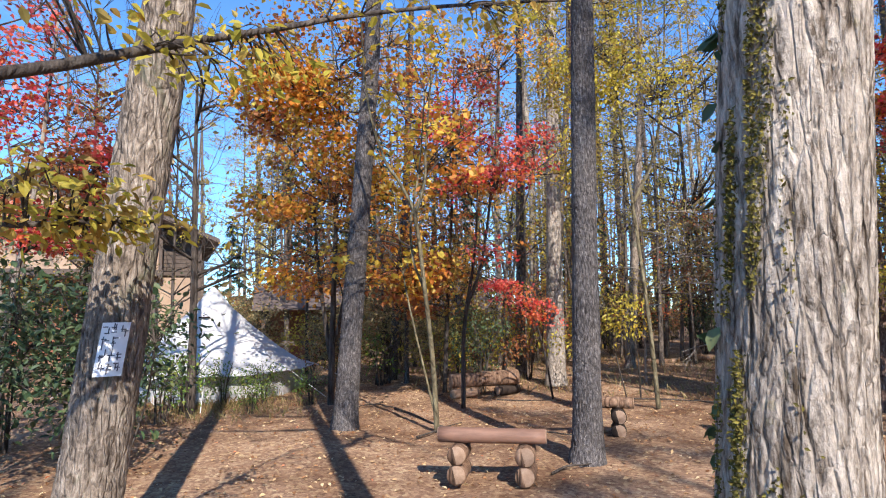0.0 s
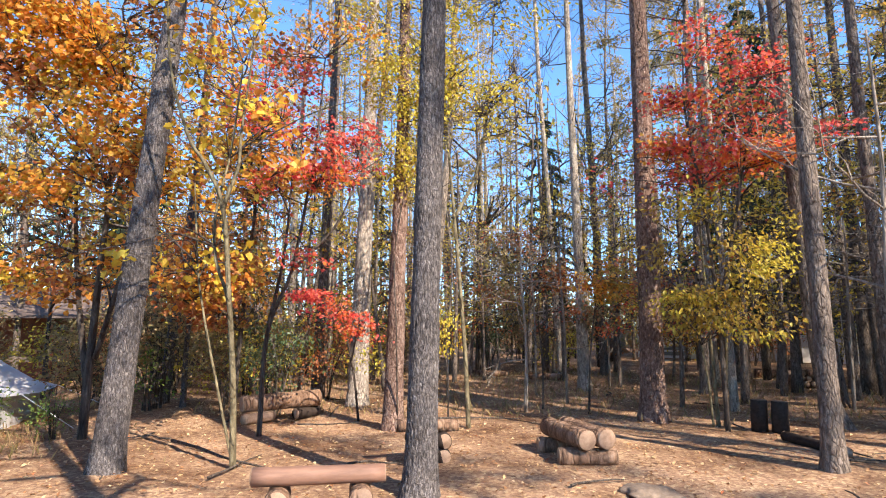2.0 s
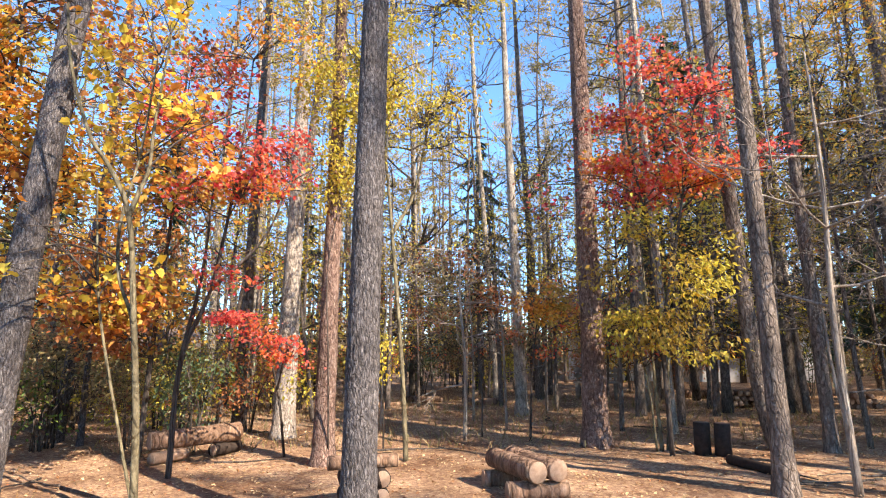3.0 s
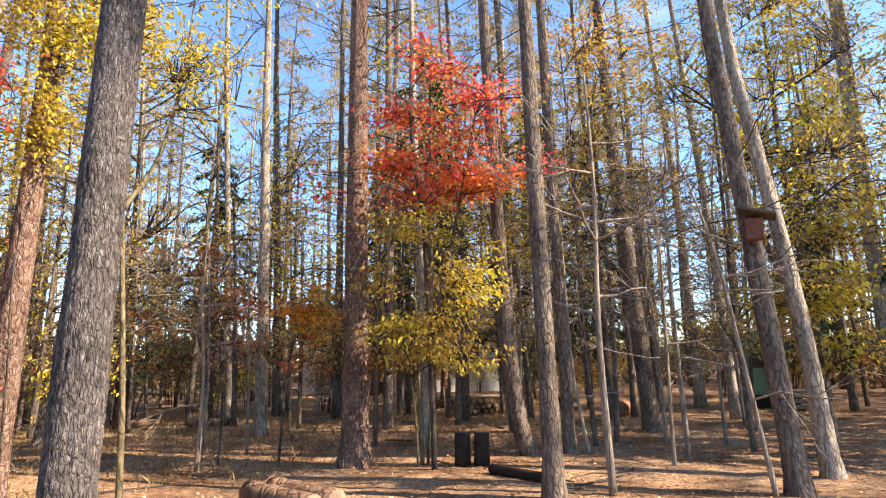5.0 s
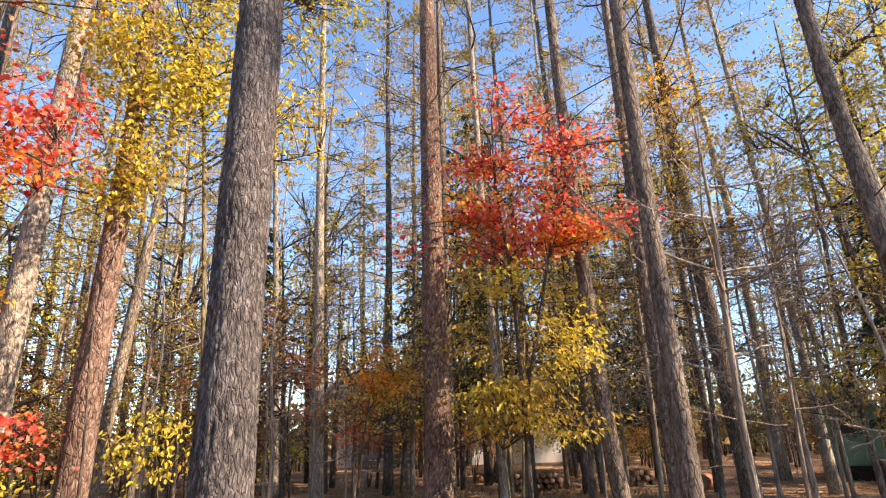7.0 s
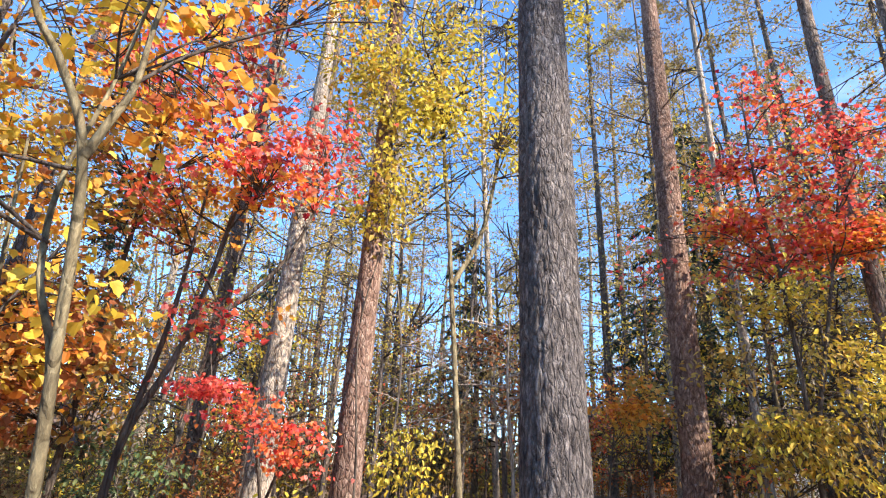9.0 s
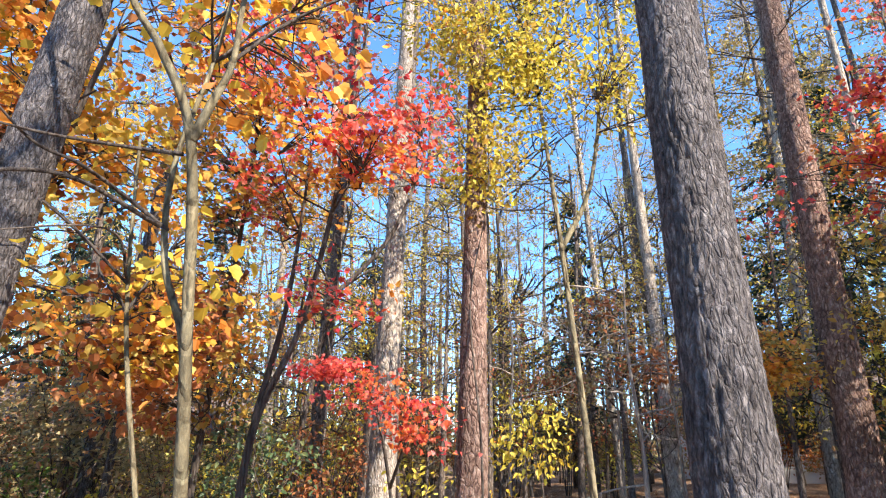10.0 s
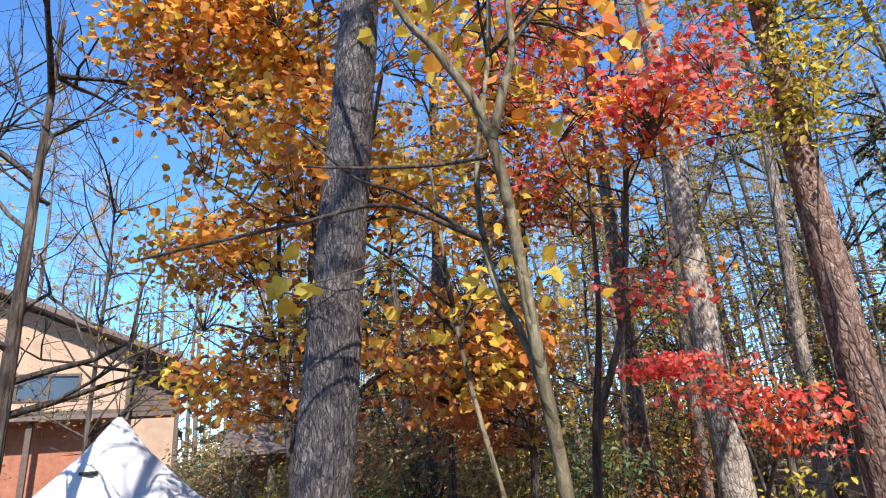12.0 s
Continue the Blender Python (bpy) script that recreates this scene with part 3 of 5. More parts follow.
ivy = np.array([(np.cos(a) * 0.122 + 0.077 * z, np.sin(a) * 0.122, z) for a, z in [(g.uniform(3.0, 3.5), g.uniform(0.5, 3.0)) for _ in range(60)]])
part("ivy", leaves(Geo(), ivy, g.normal(size=ivy.shape) + np.array([-0.3, 0.2, -0.8]), ivy * (1, 1, 0) + g.normal(size=ivy.shape) * 0.06, g.uniform(0.025, 0.05, len(ivy)), OVAL), L_EVER, moss_tree, "dark ivy leaves")

# pale tree that carries the paper notice
notice_tree = thing("notice_tree", "pale tree with dappled bark and a paper notice", "tree", (-0.21, 1.66, 0))
g = np.random.default_rng(41)
A_PTS = [(0, 0, -0.08), (0.04, 0.075, 0.6), (0.08, 0.135, 1.27), (0.13, 0.22, 2.16), (0.2, 0.31, 3.1), (0.28, 0.42, 4.5)]
line = np.vstack([curve(A_PTS, 40), curve([A_PTS[-1], (0.4, 0.65, 7), (0.5, 0.9, 11)], 8)[1:]])
r = np.interp(line[:, 2], [0, 1.2, 3, 11], [0.158, 0.142, 0.13, 0.04]) * (1 + 0.2 * np.exp(-np.maximum(line[:, 2], 0) / 0.2))
part("trunk", tube(Geo(), line, r, 96, rough=furrows(g, len(line), 0.07, 34, 70)), M_PALEBARK, notice_tree)
for k in range(6):
    c = np.array([0.3, 0.44 + 0.1 * k, 4.4 + 1.0 * k])
    a = g.uniform(0, 6.28)
    part("branch", bare_branches(g, Geo(), (c, (np.cos(a), np.sin(a), 0.5)), 0.04, 3, 1.3), M_TWIG, notice_tree)
# paper notice, curved round the trunk, facing the way in
to = np.array([2.7, -1.85])
a0 = np.arctan2(to[1], to[0])
notice = thing("paper_notice", "white laminated paper notice pinned to the tree trunk", "notice", (-0.13, 1.795, 1.27))
sheet, rs, hw, hh = Geo(), 0.158, 0.06, 0.122
cols = 9
for rad_, flip in ((rs, 1), (rs - 0.003, -1)):
    vv, ff = [], []
    for q in range(cols):
        s = (q / (cols - 1) - 0.5) * 2 * hw
        a = a0 + s / rs
        for z in (-hh, hh):
            vv.append((np.cos(a) * rad_, np.sin(a) * rad_ + z * 0.17, z))
    ff = [(2 * q, 2 * q + 2, 2 * q + 3, 2 * q + 1)[::flip] for q in range(cols - 1)]
    sheet.add(vv, ff)
part("sheet", sheet, M_PAPER, notice)
for row in range(4):
    for col in range(3):
        if g.random() < 0.18:
            continue
        gg = Geo()
        for stroke in range(4):
            s = (col - 1) * 0.034 + g.uniform(-0.01, 0.01)
            z = 0.09 - row * 0.058 + g.uniform(-0.02, 0.02)
            wd, ht = (0.022, 0.005) if stroke % 2 else (0.005, 0.03)
            q = []
            for ss in (s - wd / 2, s + wd / 2):
                for zz in (z - ht / 2, z + ht / 2):
                    a = a0 + ss / rs
                    q.append((np.cos(a) * (rs + 0.002), np.sin(a) * (rs + 0.002) + zz * 0.17, zz))
            gg.add(q, [(0, 2, 3, 1)])
        part("writing", gg, M_INK, notice, smooth=False)


# ---- leafy trees ----
def leafy_tree(name, label, stems, blobs, material, count, per, size, seed, shape=OVAL, r0=0.04, bark_=None, spray=0.16, flat=0.3, droop=0.3, category="tree", limbs=True, inner=0.35, n=10, extra=()):
    """Stems as lists of points, leaf sprays in ellipsoids, limbs to each ellipsoid and twigs to each spray."""
    g = np.random.default_rng(seed)
    base = np.array((stems[0][0][0], stems[0][0][1], 0.0))
    th = thing(name, label, category, base)
    lines = []
    for k, s in enumerate(stems):
        p = curve(np.array(s, float) - base, 10)
        rr = np.linspace(r0 * (1, 0.75, 0.6, 0.5)[min(k, 3)], r0 * 0.26, len(p))
        part("stem" if len(stems) > 1 else "trunk", tube(Geo(), p, rr, n, rough=furrows(g, len(p), 0.08, 7, 12)), bark_ or M_SMOOTH, th)
        lines.append(p)
    trunk = np.vstack(lines)
    bl = [(*(np.array(b[:3]) - base), *b[3:]) for b in blobs]
    if limbs:
        for b in bl:
            c = np.array(b[:3])
            d = np.linalg.norm(trunk - c, axis=1) + np.maximum(0, trunk[:, 2] - c[2] + 0.3)
            s = trunk[int(np.argmin(d))]
            for q in range(3):
                e = c + g.normal(size=3) * np.array(b[3:6]) * 0.5
                mid = (s + e) / 2 + g.normal(size=3) * 0.1 + np.array([0, 0, 0.1])
                p = curve([s, mid, e], 6)
                part("branch", tube(Geo(), p, np.linspace(r0 * 0.26, r0 * 0.1, len(p)), 5, cap=False), M_TWIG, th)
                lines.append(p)
    net = np.vstack(lines)
    c = sprays(g, bl, count, inner)
    tagged(part("twig_work", twigs(g, Geo(), c, net, min(0.007, r0 * 0.2)), M_TWIG, th), kind="stuff")
    mats = material if isinstance(material, (list, tuple)) else [material]
    pick = (np.array([noise.noise(Vector(q * 0.9)) for q in c]) * 1.6 + 0.5 + g.normal(size=len(c)) * 0.18)
    for k, m in enumerate(mats):
        sel = c[np.clip((pick * len(mats)).astype(int), 0, len(mats) - 1) == k]
        if len(sel):
            part("crown", spray_leaves(g, Geo(), sel, np.array([0, 0, 2.0]), per, spray, size, shape, flat, droop), m, th, smooth=False)
    return th


# slender forked tree with large yellow leaves
forked = leafy_tree("forked_tree", "slender forked tree with smooth greenish stems and yellow leaves",
           [[(-0.75, 6.33, -0.05), (-0.76, 6.28, 0.8), (-0.78, 6.15, 1.7), (-0.8, 5.98, 2.55), (-0.95, 5.88, 2.97), (-1.1, 5.8, 3.25), (-1.3, 5.75, 4.0), (-1.4, 5.75, 5.2)],
            [(-0.8, 5.98, 2.55), (-0.75, 6.01, 2.75), (-0.68, 6.03, 3.0), (-0.67, 6.05, 3.4), (-0.6, 6.1, 4.3)],
            [(-0.77, 6.24, 1.3), (-0.84, 6.22, 1.72), (-0.95, 6.18, 2.07), (-0.97, 6.18, 2.55), (-0.85, 6.2, 3.2), (-0.8, 6.3, 4.2)],
            [(-0.95, 6.75, -0.05), (-1.15, 6.76, 0.7), (-1.36, 6.72, 1.65), (-1.42, 6.68, 2.2), (-1.5, 6.7, 3.0)]],
           [(-0.75, 6.3, 3.4, 0.55, 0.5, 0.6, 1), (-1.0, 6.4, 4.6, 0.8, 0.8, 0.8, 1), (-1.35, 6.6, 2.2, 0.55, 0.4, 0.55, 0.22), (-1.9, 6.0, 2.4, 0.6, 0.4, 0.5, 0.1)], [L_YELLOW, L_YELLOW, L_ORANGE], 120, 4, 0.082, 51, BROAD, 0.034, M_SMOOTH, 0.14, 0.4, 0.5)
for pts in ([(-0.95, 6.18, 2.2), (-1.1, 6.02, 2.32), (-1.13, 5.76, 2.34), (-1.2, 5.58, 2.35), (-1.3, 5.4, 2.49)],
            [(-0.84, 6.0, 2.5), (-1.08, 5.98, 2.53), (-1.17, 5.6, 2.39), (-1.3, 5.41, 2.36)],
            [(-0.96, 6.12, 2.2), (-1.13, 5.7, 2.26), (-1.31, 5.4, 2.14), (-1.48, 5.18, 2.05), (-1.62, 5.04, 1.99)],
            [(-0.71, 6.02, 2.97), (-0.48, 6.1, 3.26), (-0.21, 6.13, 3.44), (0.12, 6.13, 3.58), (0.5, 6.2, 3.7)]):
    p = curve(np.array(pts) - np.array((-0.75, 6.33, 0)), 6)
    part("branch", tube(Geo(), p, np.linspace(0.011, 0.004, len(p)), 6), M_TWIG, forked)
# orange maple
leafy_tree("orange_maple", "autumn maple with dense orange and golden leaves",
           [[(-3.3, 7.6, -0.05), (-3.25, 7.6, 1.5), (-3.1, 7.5, 3), (-3.0, 7.5, 5.5)], [(-3.28, 7.6, 0.6), (-3.7, 7.8, 2.2), (-4.0, 8.0, 4)], [(-3.2, 7.6, 1.0), (-2.5, 7.2, 2.6), (-2.0, 7.0, 4)]],
           [(-3.3, 7.2, 3.6, 1.1, 1.0, 1.0, 1.2), (-2.6, 7.3, 4.6, 1.1, 1.0, 0.8, 1.1), (-3.7, 8.0, 5.0, 1.2, 1.0, 0.9, 1), (-2.3, 7.4, 3.0, 0.9, 0.8, 0.7, 0.8), (-3.8, 7.6, 2.2, 0.9, 0.7, 0.5, 0.6), (-2.4, 8.3, 5.9, 1.0, 1.0, 0.7, 0.6), (-3.6, 6.8, 4.9, 0.9, 0.8, 0.7, 1.0), (-3.5, 7.0, 3.4, 0.8, 0.7, 0.5, 0.9), (-4.7, 8.1, 2.6, 0.8, 0.7, 0.35, 0.6), (-4.6, 7.8, 3.4, 0.7, 0.6, 0.4, 0.6), (-3.2, 7.0, 5.6, 1.1, 1.0, 0.9, 1.0), (-2.0, 7.6, 2.0, 0.7, 0.6, 0.5, 0.6)],
           [L_ORANGE, L_YELLOW, L_ORANGE, L_GOLD, L_ORANGE, L_RUST], 980, 13, 0.068, 52, BROAD, 0.06, M_TWIG, 0.17, 0.35)
leafy_tree("orange_maple", "autumn maple with golden orange leaves behind the forked tree",
           [[(-2.2, 9.4, -0.05), (-2.1, 9.4, 1.5), (-1.9, 9.3, 3.5), (-1.8, 9.3, 6)]],
           [(-2.0, 9.0, 3.9, 0.9, 0.8, 0.9, 1), (-1.5, 8.9, 5.0, 0.8, 0.8, 0.8, 0.8), (-2.5, 9.2, 2.4, 0.9, 0.7, 0.6, 0.8), (-2.2, 9.0, 1.6, 0.8, 0.6, 0.3, 0.4)],
           [L_ORANGE, L_GOLD, L_RUST], 430, 13, 0.06, 53, BROAD, 0.045, M_TWIG, 0.16, 0.3)
# red maple with several stems
leafy_tree("red_maple", "small maple with crimson leaves in flat layers",
           [[(-1.22, 8.08, -0.05), (-1.16, 8.1, 1.3), (-0.8, 8.0, 2.2), (-0.5, 7.9, 3.8), (-0.4, 7.9, 5.0)], [(-1.14, 8.08, 1.4), (-1.0, 8.2, 2.4), (-0.9, 8.2, 3.8)], [(-0.85, 8.02, 2.1), (-0.2, 7.9, 2.7), (0.1, 7.9, 3.4)]],
           [(-0.45, 7.5, 3.25, 0.65, 0.5, 0.2, 1), (-0.5, 8.0, 4.0, 1.0, 0.8, 0.3, 1), (0.1, 7.9, 3.7, 0.6, 0.5, 0.35, 0.8), (-1.1, 8.1, 3.2, 0.5, 0.5, 0.5, 0.5), (-0.5, 7.9, 2.35, 0.4, 0.4, 0.25, 0.3), (-0.4, 7.9, 5.0, 0.9, 0.7, 0.5, 0.8), (-1.1, 8.0, 4.3, 0.6, 0.6, 0.5, 0.6)],
           [L_RED, L_REDOR, L_RED, L_ORANGE], 270, 12, 0.052, 54, MAPLE, 0.036, M_TWIG, 0.13, 0.2)
leafy_tree("red_maple_sapling", "low maple branch of bright crimson leaves",
           [[(-0.2, 9.3, -0.05), (-0.25, 9.0, 0.9), (-0.4, 8.5, 1.72), (-0.75, 8.2, 1.86)], [(-0.25, 9.0, 0.9), (0.0, 8.4, 1.4), (0.15, 8.0, 1.3)]],
           [(-0.62, 8.25, 1.8, 0.24, 0.2, 0.08, 0.7), (-0.3, 8.1, 1.62, 0.3, 0.25, 0.13, 1), (0.0, 8.0, 1.43, 0.3, 0.25, 0.14, 1), (0.15, 8.2, 1.25, 0.22, 0.22, 0.12, 0.5)],
           [L_RED, L_RED, L_REDOR], 120, 9, 0.042, 55, MAPLE, 0.02, M_TWIG, 0.1, 0.16)
# scarlet maple over the yellow shrub
leafy_tree("scarlet_maple", "young maple with scarlet and orange leaves high up",
           [[(4.9, 8.9, -0.05), (4.85, 8.85, 1.5), (4.7, 8.7, 3.0), (4.5, 8.6, 4.2), (4.5, 8.6, 5.2)], [(4.87, 8.85, 1.6), (5.1, 8.6, 3), (5.3, 8.3, 4.5)]],
           [(3.87, 9.0, 3.46, 0.45, 0.4, 0.2, 1), (4.41, 8.83, 3.85, 0.45, 0.4, 0.2, 1.1), (4.86, 8.61, 3.52, 0.75, 0.6, 0.26, 1.8), (4.4, 8.8, 3.35, 0.7, 0.5, 0.2, 1.0), (5.1, 8.4, 4.2, 0.7, 0.5, 0.5, 0.8), (5.33, 8.28, 3.62, 0.45, 0.45, 0.18, 1), (4.42, 8.83, 4.55, 0.3, 0.25, 0.12, 0.5), (4.76, 8.67, 5.6, 0.22, 0.2, 0.16, 0.3), (4.99, 8.53, 5.15, 0.36, 0.3, 0.18, 0.6), (5.54, 8.1, 4.26, 0.38, 0.35, 0.25, 1), (5.42, 8.2, 4.75, 0.36, 0.3, 0.18, 0.6), (5.79, 7.84, 4.9, 0.2, 0.2, 0.18, 0.3), (5.86, 7.75, 3.74, 0.25, 0.2, 0.1, 0.3), (3.52, 9.07, 3.72, 0.25, 0.2, 0.1, 0.3)],
           [L_RED, L_REDOR, L_ORANGE, L_REDOR], 430, 12, 0.056, 56, MAPLE, 0.035, M_TWIG, 0.2, 0.22, inner=0.1)
leafy_tree("yellow_shrub_tree", "small multi-stemmed tree with yellow green leaves",
           [[(4.9, 9.25, -0.05), (4.86, 9.25, 1.2), (4.8, 9.25, 3.0)], [(5.0, 9.3, -0.05), (5.1, 9.3, 1.2), (5.25, 9.3, 2.8)], [(4.82, 9.2, -0.05), (4.7, 9.1, 1.0), (4.4, 9.0, 2.2)]],
           [(4.66, 8.75, 3.05, 0.65, 0.5, 0.26, 1), (4.26, 8.9, 2.35, 0.42, 0.4, 0.28, 0.7), (5.12, 8.5, 2.25, 0.5, 0.45, 0.4, 1), (4.63, 8.75, 1.63, 0.62, 0.5, 0.28, 1.3), (5.21, 8.45, 1.45, 0.42, 0.4, 0.25, 0.9), (5.5, 8.7, 2.7, 0.5, 0.45, 0.35, 0.8), (4.2, 8.9, 1.35, 0.4, 0.4, 0.2, 0.5)],
           [L_YGREEN, L_YELLOW, L_YGREEN, L_GOLD], 330, 10, 0.07, 57, OVAL, 0.03, M_SMOOTH, 0.15, 0.3, 0.5)
leafy_tree("amber_maple", "low maple branch with amber brown leaves",
           [[(3.3, 10.4, -0.05), (3.35, 10.3, 1.0), (3.5, 10.2, 2.2)]],
           [(3.4, 9.9, 2.15, 0.5, 0.4, 0.25, 1), (3.1, 9.9, 2.35, 0.3, 0.3, 0.14, 0.5), (3.7, 10.0, 1.9, 0.4, 0.4, 0.2, 0.6)], [L_GOLD, L_ORANGE], 90, 12, 0.055, 58, MAPLE, 0.022, M_TWIG, 0.12, 0.2)
leafy_tree("rust_maple", "small maple with rust red leaves",
           [[(2.6, 12.8, -0.05), (2.6, 12.7, 1.5), (2.5, 12.6, 3.4)]],
           [(2.3, 12.4, 3.0, 0.9, 0.7, 0.5, 1), (2.9, 12.4, 2.4, 0.8, 0.6, 0.4, 0.8), (2.0, 12.6, 2.2, 0.6, 0.5, 0.3, 0.5)], [L_RUST, L_RUST, L_DULL], 170, 10, 0.06, 59, MAPLE, 0.03, M_PALETWIG, 0.15, 0.25)
leafy_tree("rust_maple", "low maple with rust red leaves at the clearing's edge",
           [[(4.3, 14.2, -0.05), (4.3, 14.1, 1.2), (4.2, 14.0, 2.4)]],
           [(4.2, 13.9, 1.6, 1.0, 0.6, 0.45, 1), (5.0, 14.0, 2.0, 0.7, 0.6, 0.35, 0.6)], [L_RUST, L_REDOR, L_DULL], 130, 10, 0.06, 60, MAPLE, 0.03, M_PALETWIG, 0.16, 0.25)
# slim tree with a fork in the middle of the clearing
leafy_tree("slim_forked_tree", "slim pale forked tree with thin yellow green crown",
           [[(1.45, 8.85, -0.05), (1.4, 8.8, 1.2), (1.28, 8.75, 2.9), (1.15, 8.75, 4.5), (1.0, 8.8, 6.5)], [(1.27, 8.75, 2.9), (1.6, 8.8, 3.6), (1.8, 8.9, 4.8), (1.9, 9.0, 6.4)]],
           [(1.4, 9.0, 5.4, 0.9, 0.9, 0.9, 1.2), (2.1, 8.6, 4.4, 0.8, 0.7, 0.5, 0.7), (0.9, 8.7, 5.2, 0.6, 0.6, 0.9, 0.7), (1.9, 9.3, 6.6, 1.2, 1.0, 0.7, 0.8)],
           [L_YGREEN, L_GOLD, L_YGREEN], 560, 10, 0.065, 61, OVAL, 0.036, M_SMOOTH, 0.16, 0.4, 0.5)
leafy_tree("climber", "yellowing climbing vine on the reddish trunk",
           [[(0.5, 8.62, -0.05), (0.52, 8.38, 1.2), (0.45, 8.6, 2.4), (0.62, 8.4, 3.4), (0.6, 8.5, 4.8)]],
           [(0.52, 8.4, 3.6, 0.3, 0.3, 0.6, 1), (0.6, 8.4, 4.8, 0.5, 0.5, 0.7, 1), (0.3, 8.4, 5.6, 0.8, 0.8, 0.8, 1.2), (0.9, 8.6, 4.4, 0.6, 0.5, 0.5, 0.7)], [L_YGREEN, L_GOLD, L_YGREEN], 420, 10, 0.06, 62, OVAL, 0.012, M_TWIG, 0.12, 0.6, 0.7, "climbing plant")
leafy_tree("yellow_bush", "low bush with bright yellow leaves",
           [[(1.1, 9.6, -0.05), (1.1, 9.5, 0.7), (1.0, 9.4, 1.5)], [(0.9, 9.6, -0.05), (0.75, 9.5, 0.8), (0.6, 9.4, 1.5)]],
           [(0.95, 9.4, 1.25, 0.4, 0.35, 0.45, 1), (-0.1, 9.3, 0.95, 0.5, 0.4, 0.35, 0.8)], [L_YELLOW, L_YGREEN], 60, 9, 0.06, 63, OVAL, 0.015, M_TWIG, 0.12, 0.5, 0.5, "bush")
# big yellow green tree beyond the nest box
leafy_tree("yellow_green_tree", "broad tree with yellow green leaves and bare inner twigs",
           [[(10.9, 7.5, -0.05), (10.8, 7.5, 2.0), (10.7, 7.6, 4.5), (10.7, 7.6, 7)], [(10.8, 7.5, 1.6), (9.9, 7.6, 3.2), (9.5, 7.7, 5)]],
           [(9.8, 7.1, 4.6, 1.1, 1.0, 0.6, 1), (10.0, 7.0, 3.3, 1.0, 1.0, 0.5, 1.2), (10.0, 7.2, 2.2, 0.9, 0.9, 0.45, 1), (10.2, 6.8, 5.8, 1.3, 1.0, 0.7, 1), (10.2, 7.0, 1.3, 0.8, 0.8, 0.35, 0.7), (9.4, 7.8, 5.9, 1.0, 0.8, 0.6, 0.5), (10.9, 6.2, 3.4, 1.3, 1.2, 1.0, 1), (10.4, 7.0, 7.2, 1.4, 1.2, 0.8, 0.9)],
           [L_YGREEN, L_YELLOW, L_YGREEN, L_GOLD], 900, 10, 0.075, 64, OVAL, 0.09, M_LARCH, 0.19, 0.25, 0.4)
leafy_tree("golden_tree", "slim tree with sparse golden brown leaves",
           [[(7.6, 9.0, -0.05), (7.5, 9.0, 2.0), (7.4, 8.9, 4.2), (7.3, 8.9, 6.5)]],
           [(7.2, 8.7, 5.0, 0.9, 0.8, 0.6, 1), (7.6, 8.7, 6.0, 1.0, 0.9, 0.6, 0.9), (7.9, 8.6, 4.0, 0.7, 0.7, 0.5, 0.5)], [L_GOLD, L_YGREEN, L_ORANGE], 170, 9, 0.06, 65, OVAL, 0.04, M_LARCH, 0.2, 0.4)
for seed_, stem_, blobs_, mats_, count_, tag_ in (
        (85, [(8.1, 9.1, -0.05), (8.1, 9.0, 2.0), (7.9, 8.9, 4.5), (7.8, 8.9, 7.0)], [(7.4, 9.3, 4.6, 0.8, 0.7, 0.5, 1), (7.9, 8.6, 5.6, 0.9, 0.8, 0.5, 1), (8.1, 8.4, 3.8, 0.8, 0.8, 0.45, 1), (7.2, 9.6, 3.2, 0.8, 0.7, 0.4, 0.7), (8.4, 8.7, 6.6, 0.9, 0.8, 0.5, 0.8)], [L_GOLD, L_ORANGE, L_GOLD], 260, "slim tree with golden orange leaves near the nest box"),
        (86, [(9.2, 7.6, -0.05), (9.1, 7.6, 2.0), (9.0, 7.5, 4.5), (9.0, 7.5, 7.2)], [(8.6, 7.6, 2.9, 0.8, 0.7, 0.4, 1), (9.3, 6.9, 4.0, 0.9, 0.8, 0.5, 1), (8.8, 7.8, 5.2, 0.9, 0.8, 0.5, 1), (9.6, 6.8, 2.2, 0.8, 0.7, 0.35, 0.8), (9.3, 7.0, 6.2, 1.0, 0.9, 0.5, 1), (8.8, 7.9, 1.6, 0.6, 0.6, 0.3, 0.5)], [L_YGREEN, L_GOLD, L_YGREEN, L_DULL], 330, "slender tree with olive and golden leaves in thin layers")):
    leafy_tree("golden_tree", tag_, [stem_], blobs_, mats_, count_, 9, 0.066, seed_, OVAL, 0.045, M_LARCH, 0.2, 0.3)
# crimson tree and pale trunk beyond the notice tree
leafy_tree("crimson_tree", "tree with pink crimson leaves and pale forked stems",
           [[(-4.9, 3.7, -0.05), (-4.85, 3.7, 1.4), (-4.6, 3.8, 3.0), (-4.5, 3.9, 5)], [(-4.85, 3.7, 1.3), (-5.2, 3.6, 3), (-5.3, 3.6, 5)]],
           [(-4.6, 4.0, 4.4, 0.8, 0.7, 0.7, 1.2), (-4.3, 4.3, 3.3, 0.7, 0.6, 0.45, 1), (-5.4, 3.6, 4.2, 0.9, 0.8, 0.9, 1), (-5.0, 3.6, 5.6, 1.1, 1.0, 0.7, 0.8), (-5.2, 3.8, 2.6, 0.7, 0.6, 0.4, 0.5), (-4.5, 4.0, 2.5, 0.6, 0.5, 0.3, 0.5)],
           [L_RED, L_REDOR, L_RED, L_RUST], 480, 12, 0.06, 66, MAPLE, 0.05, M_PALETWIG, 0.16, 0.25)
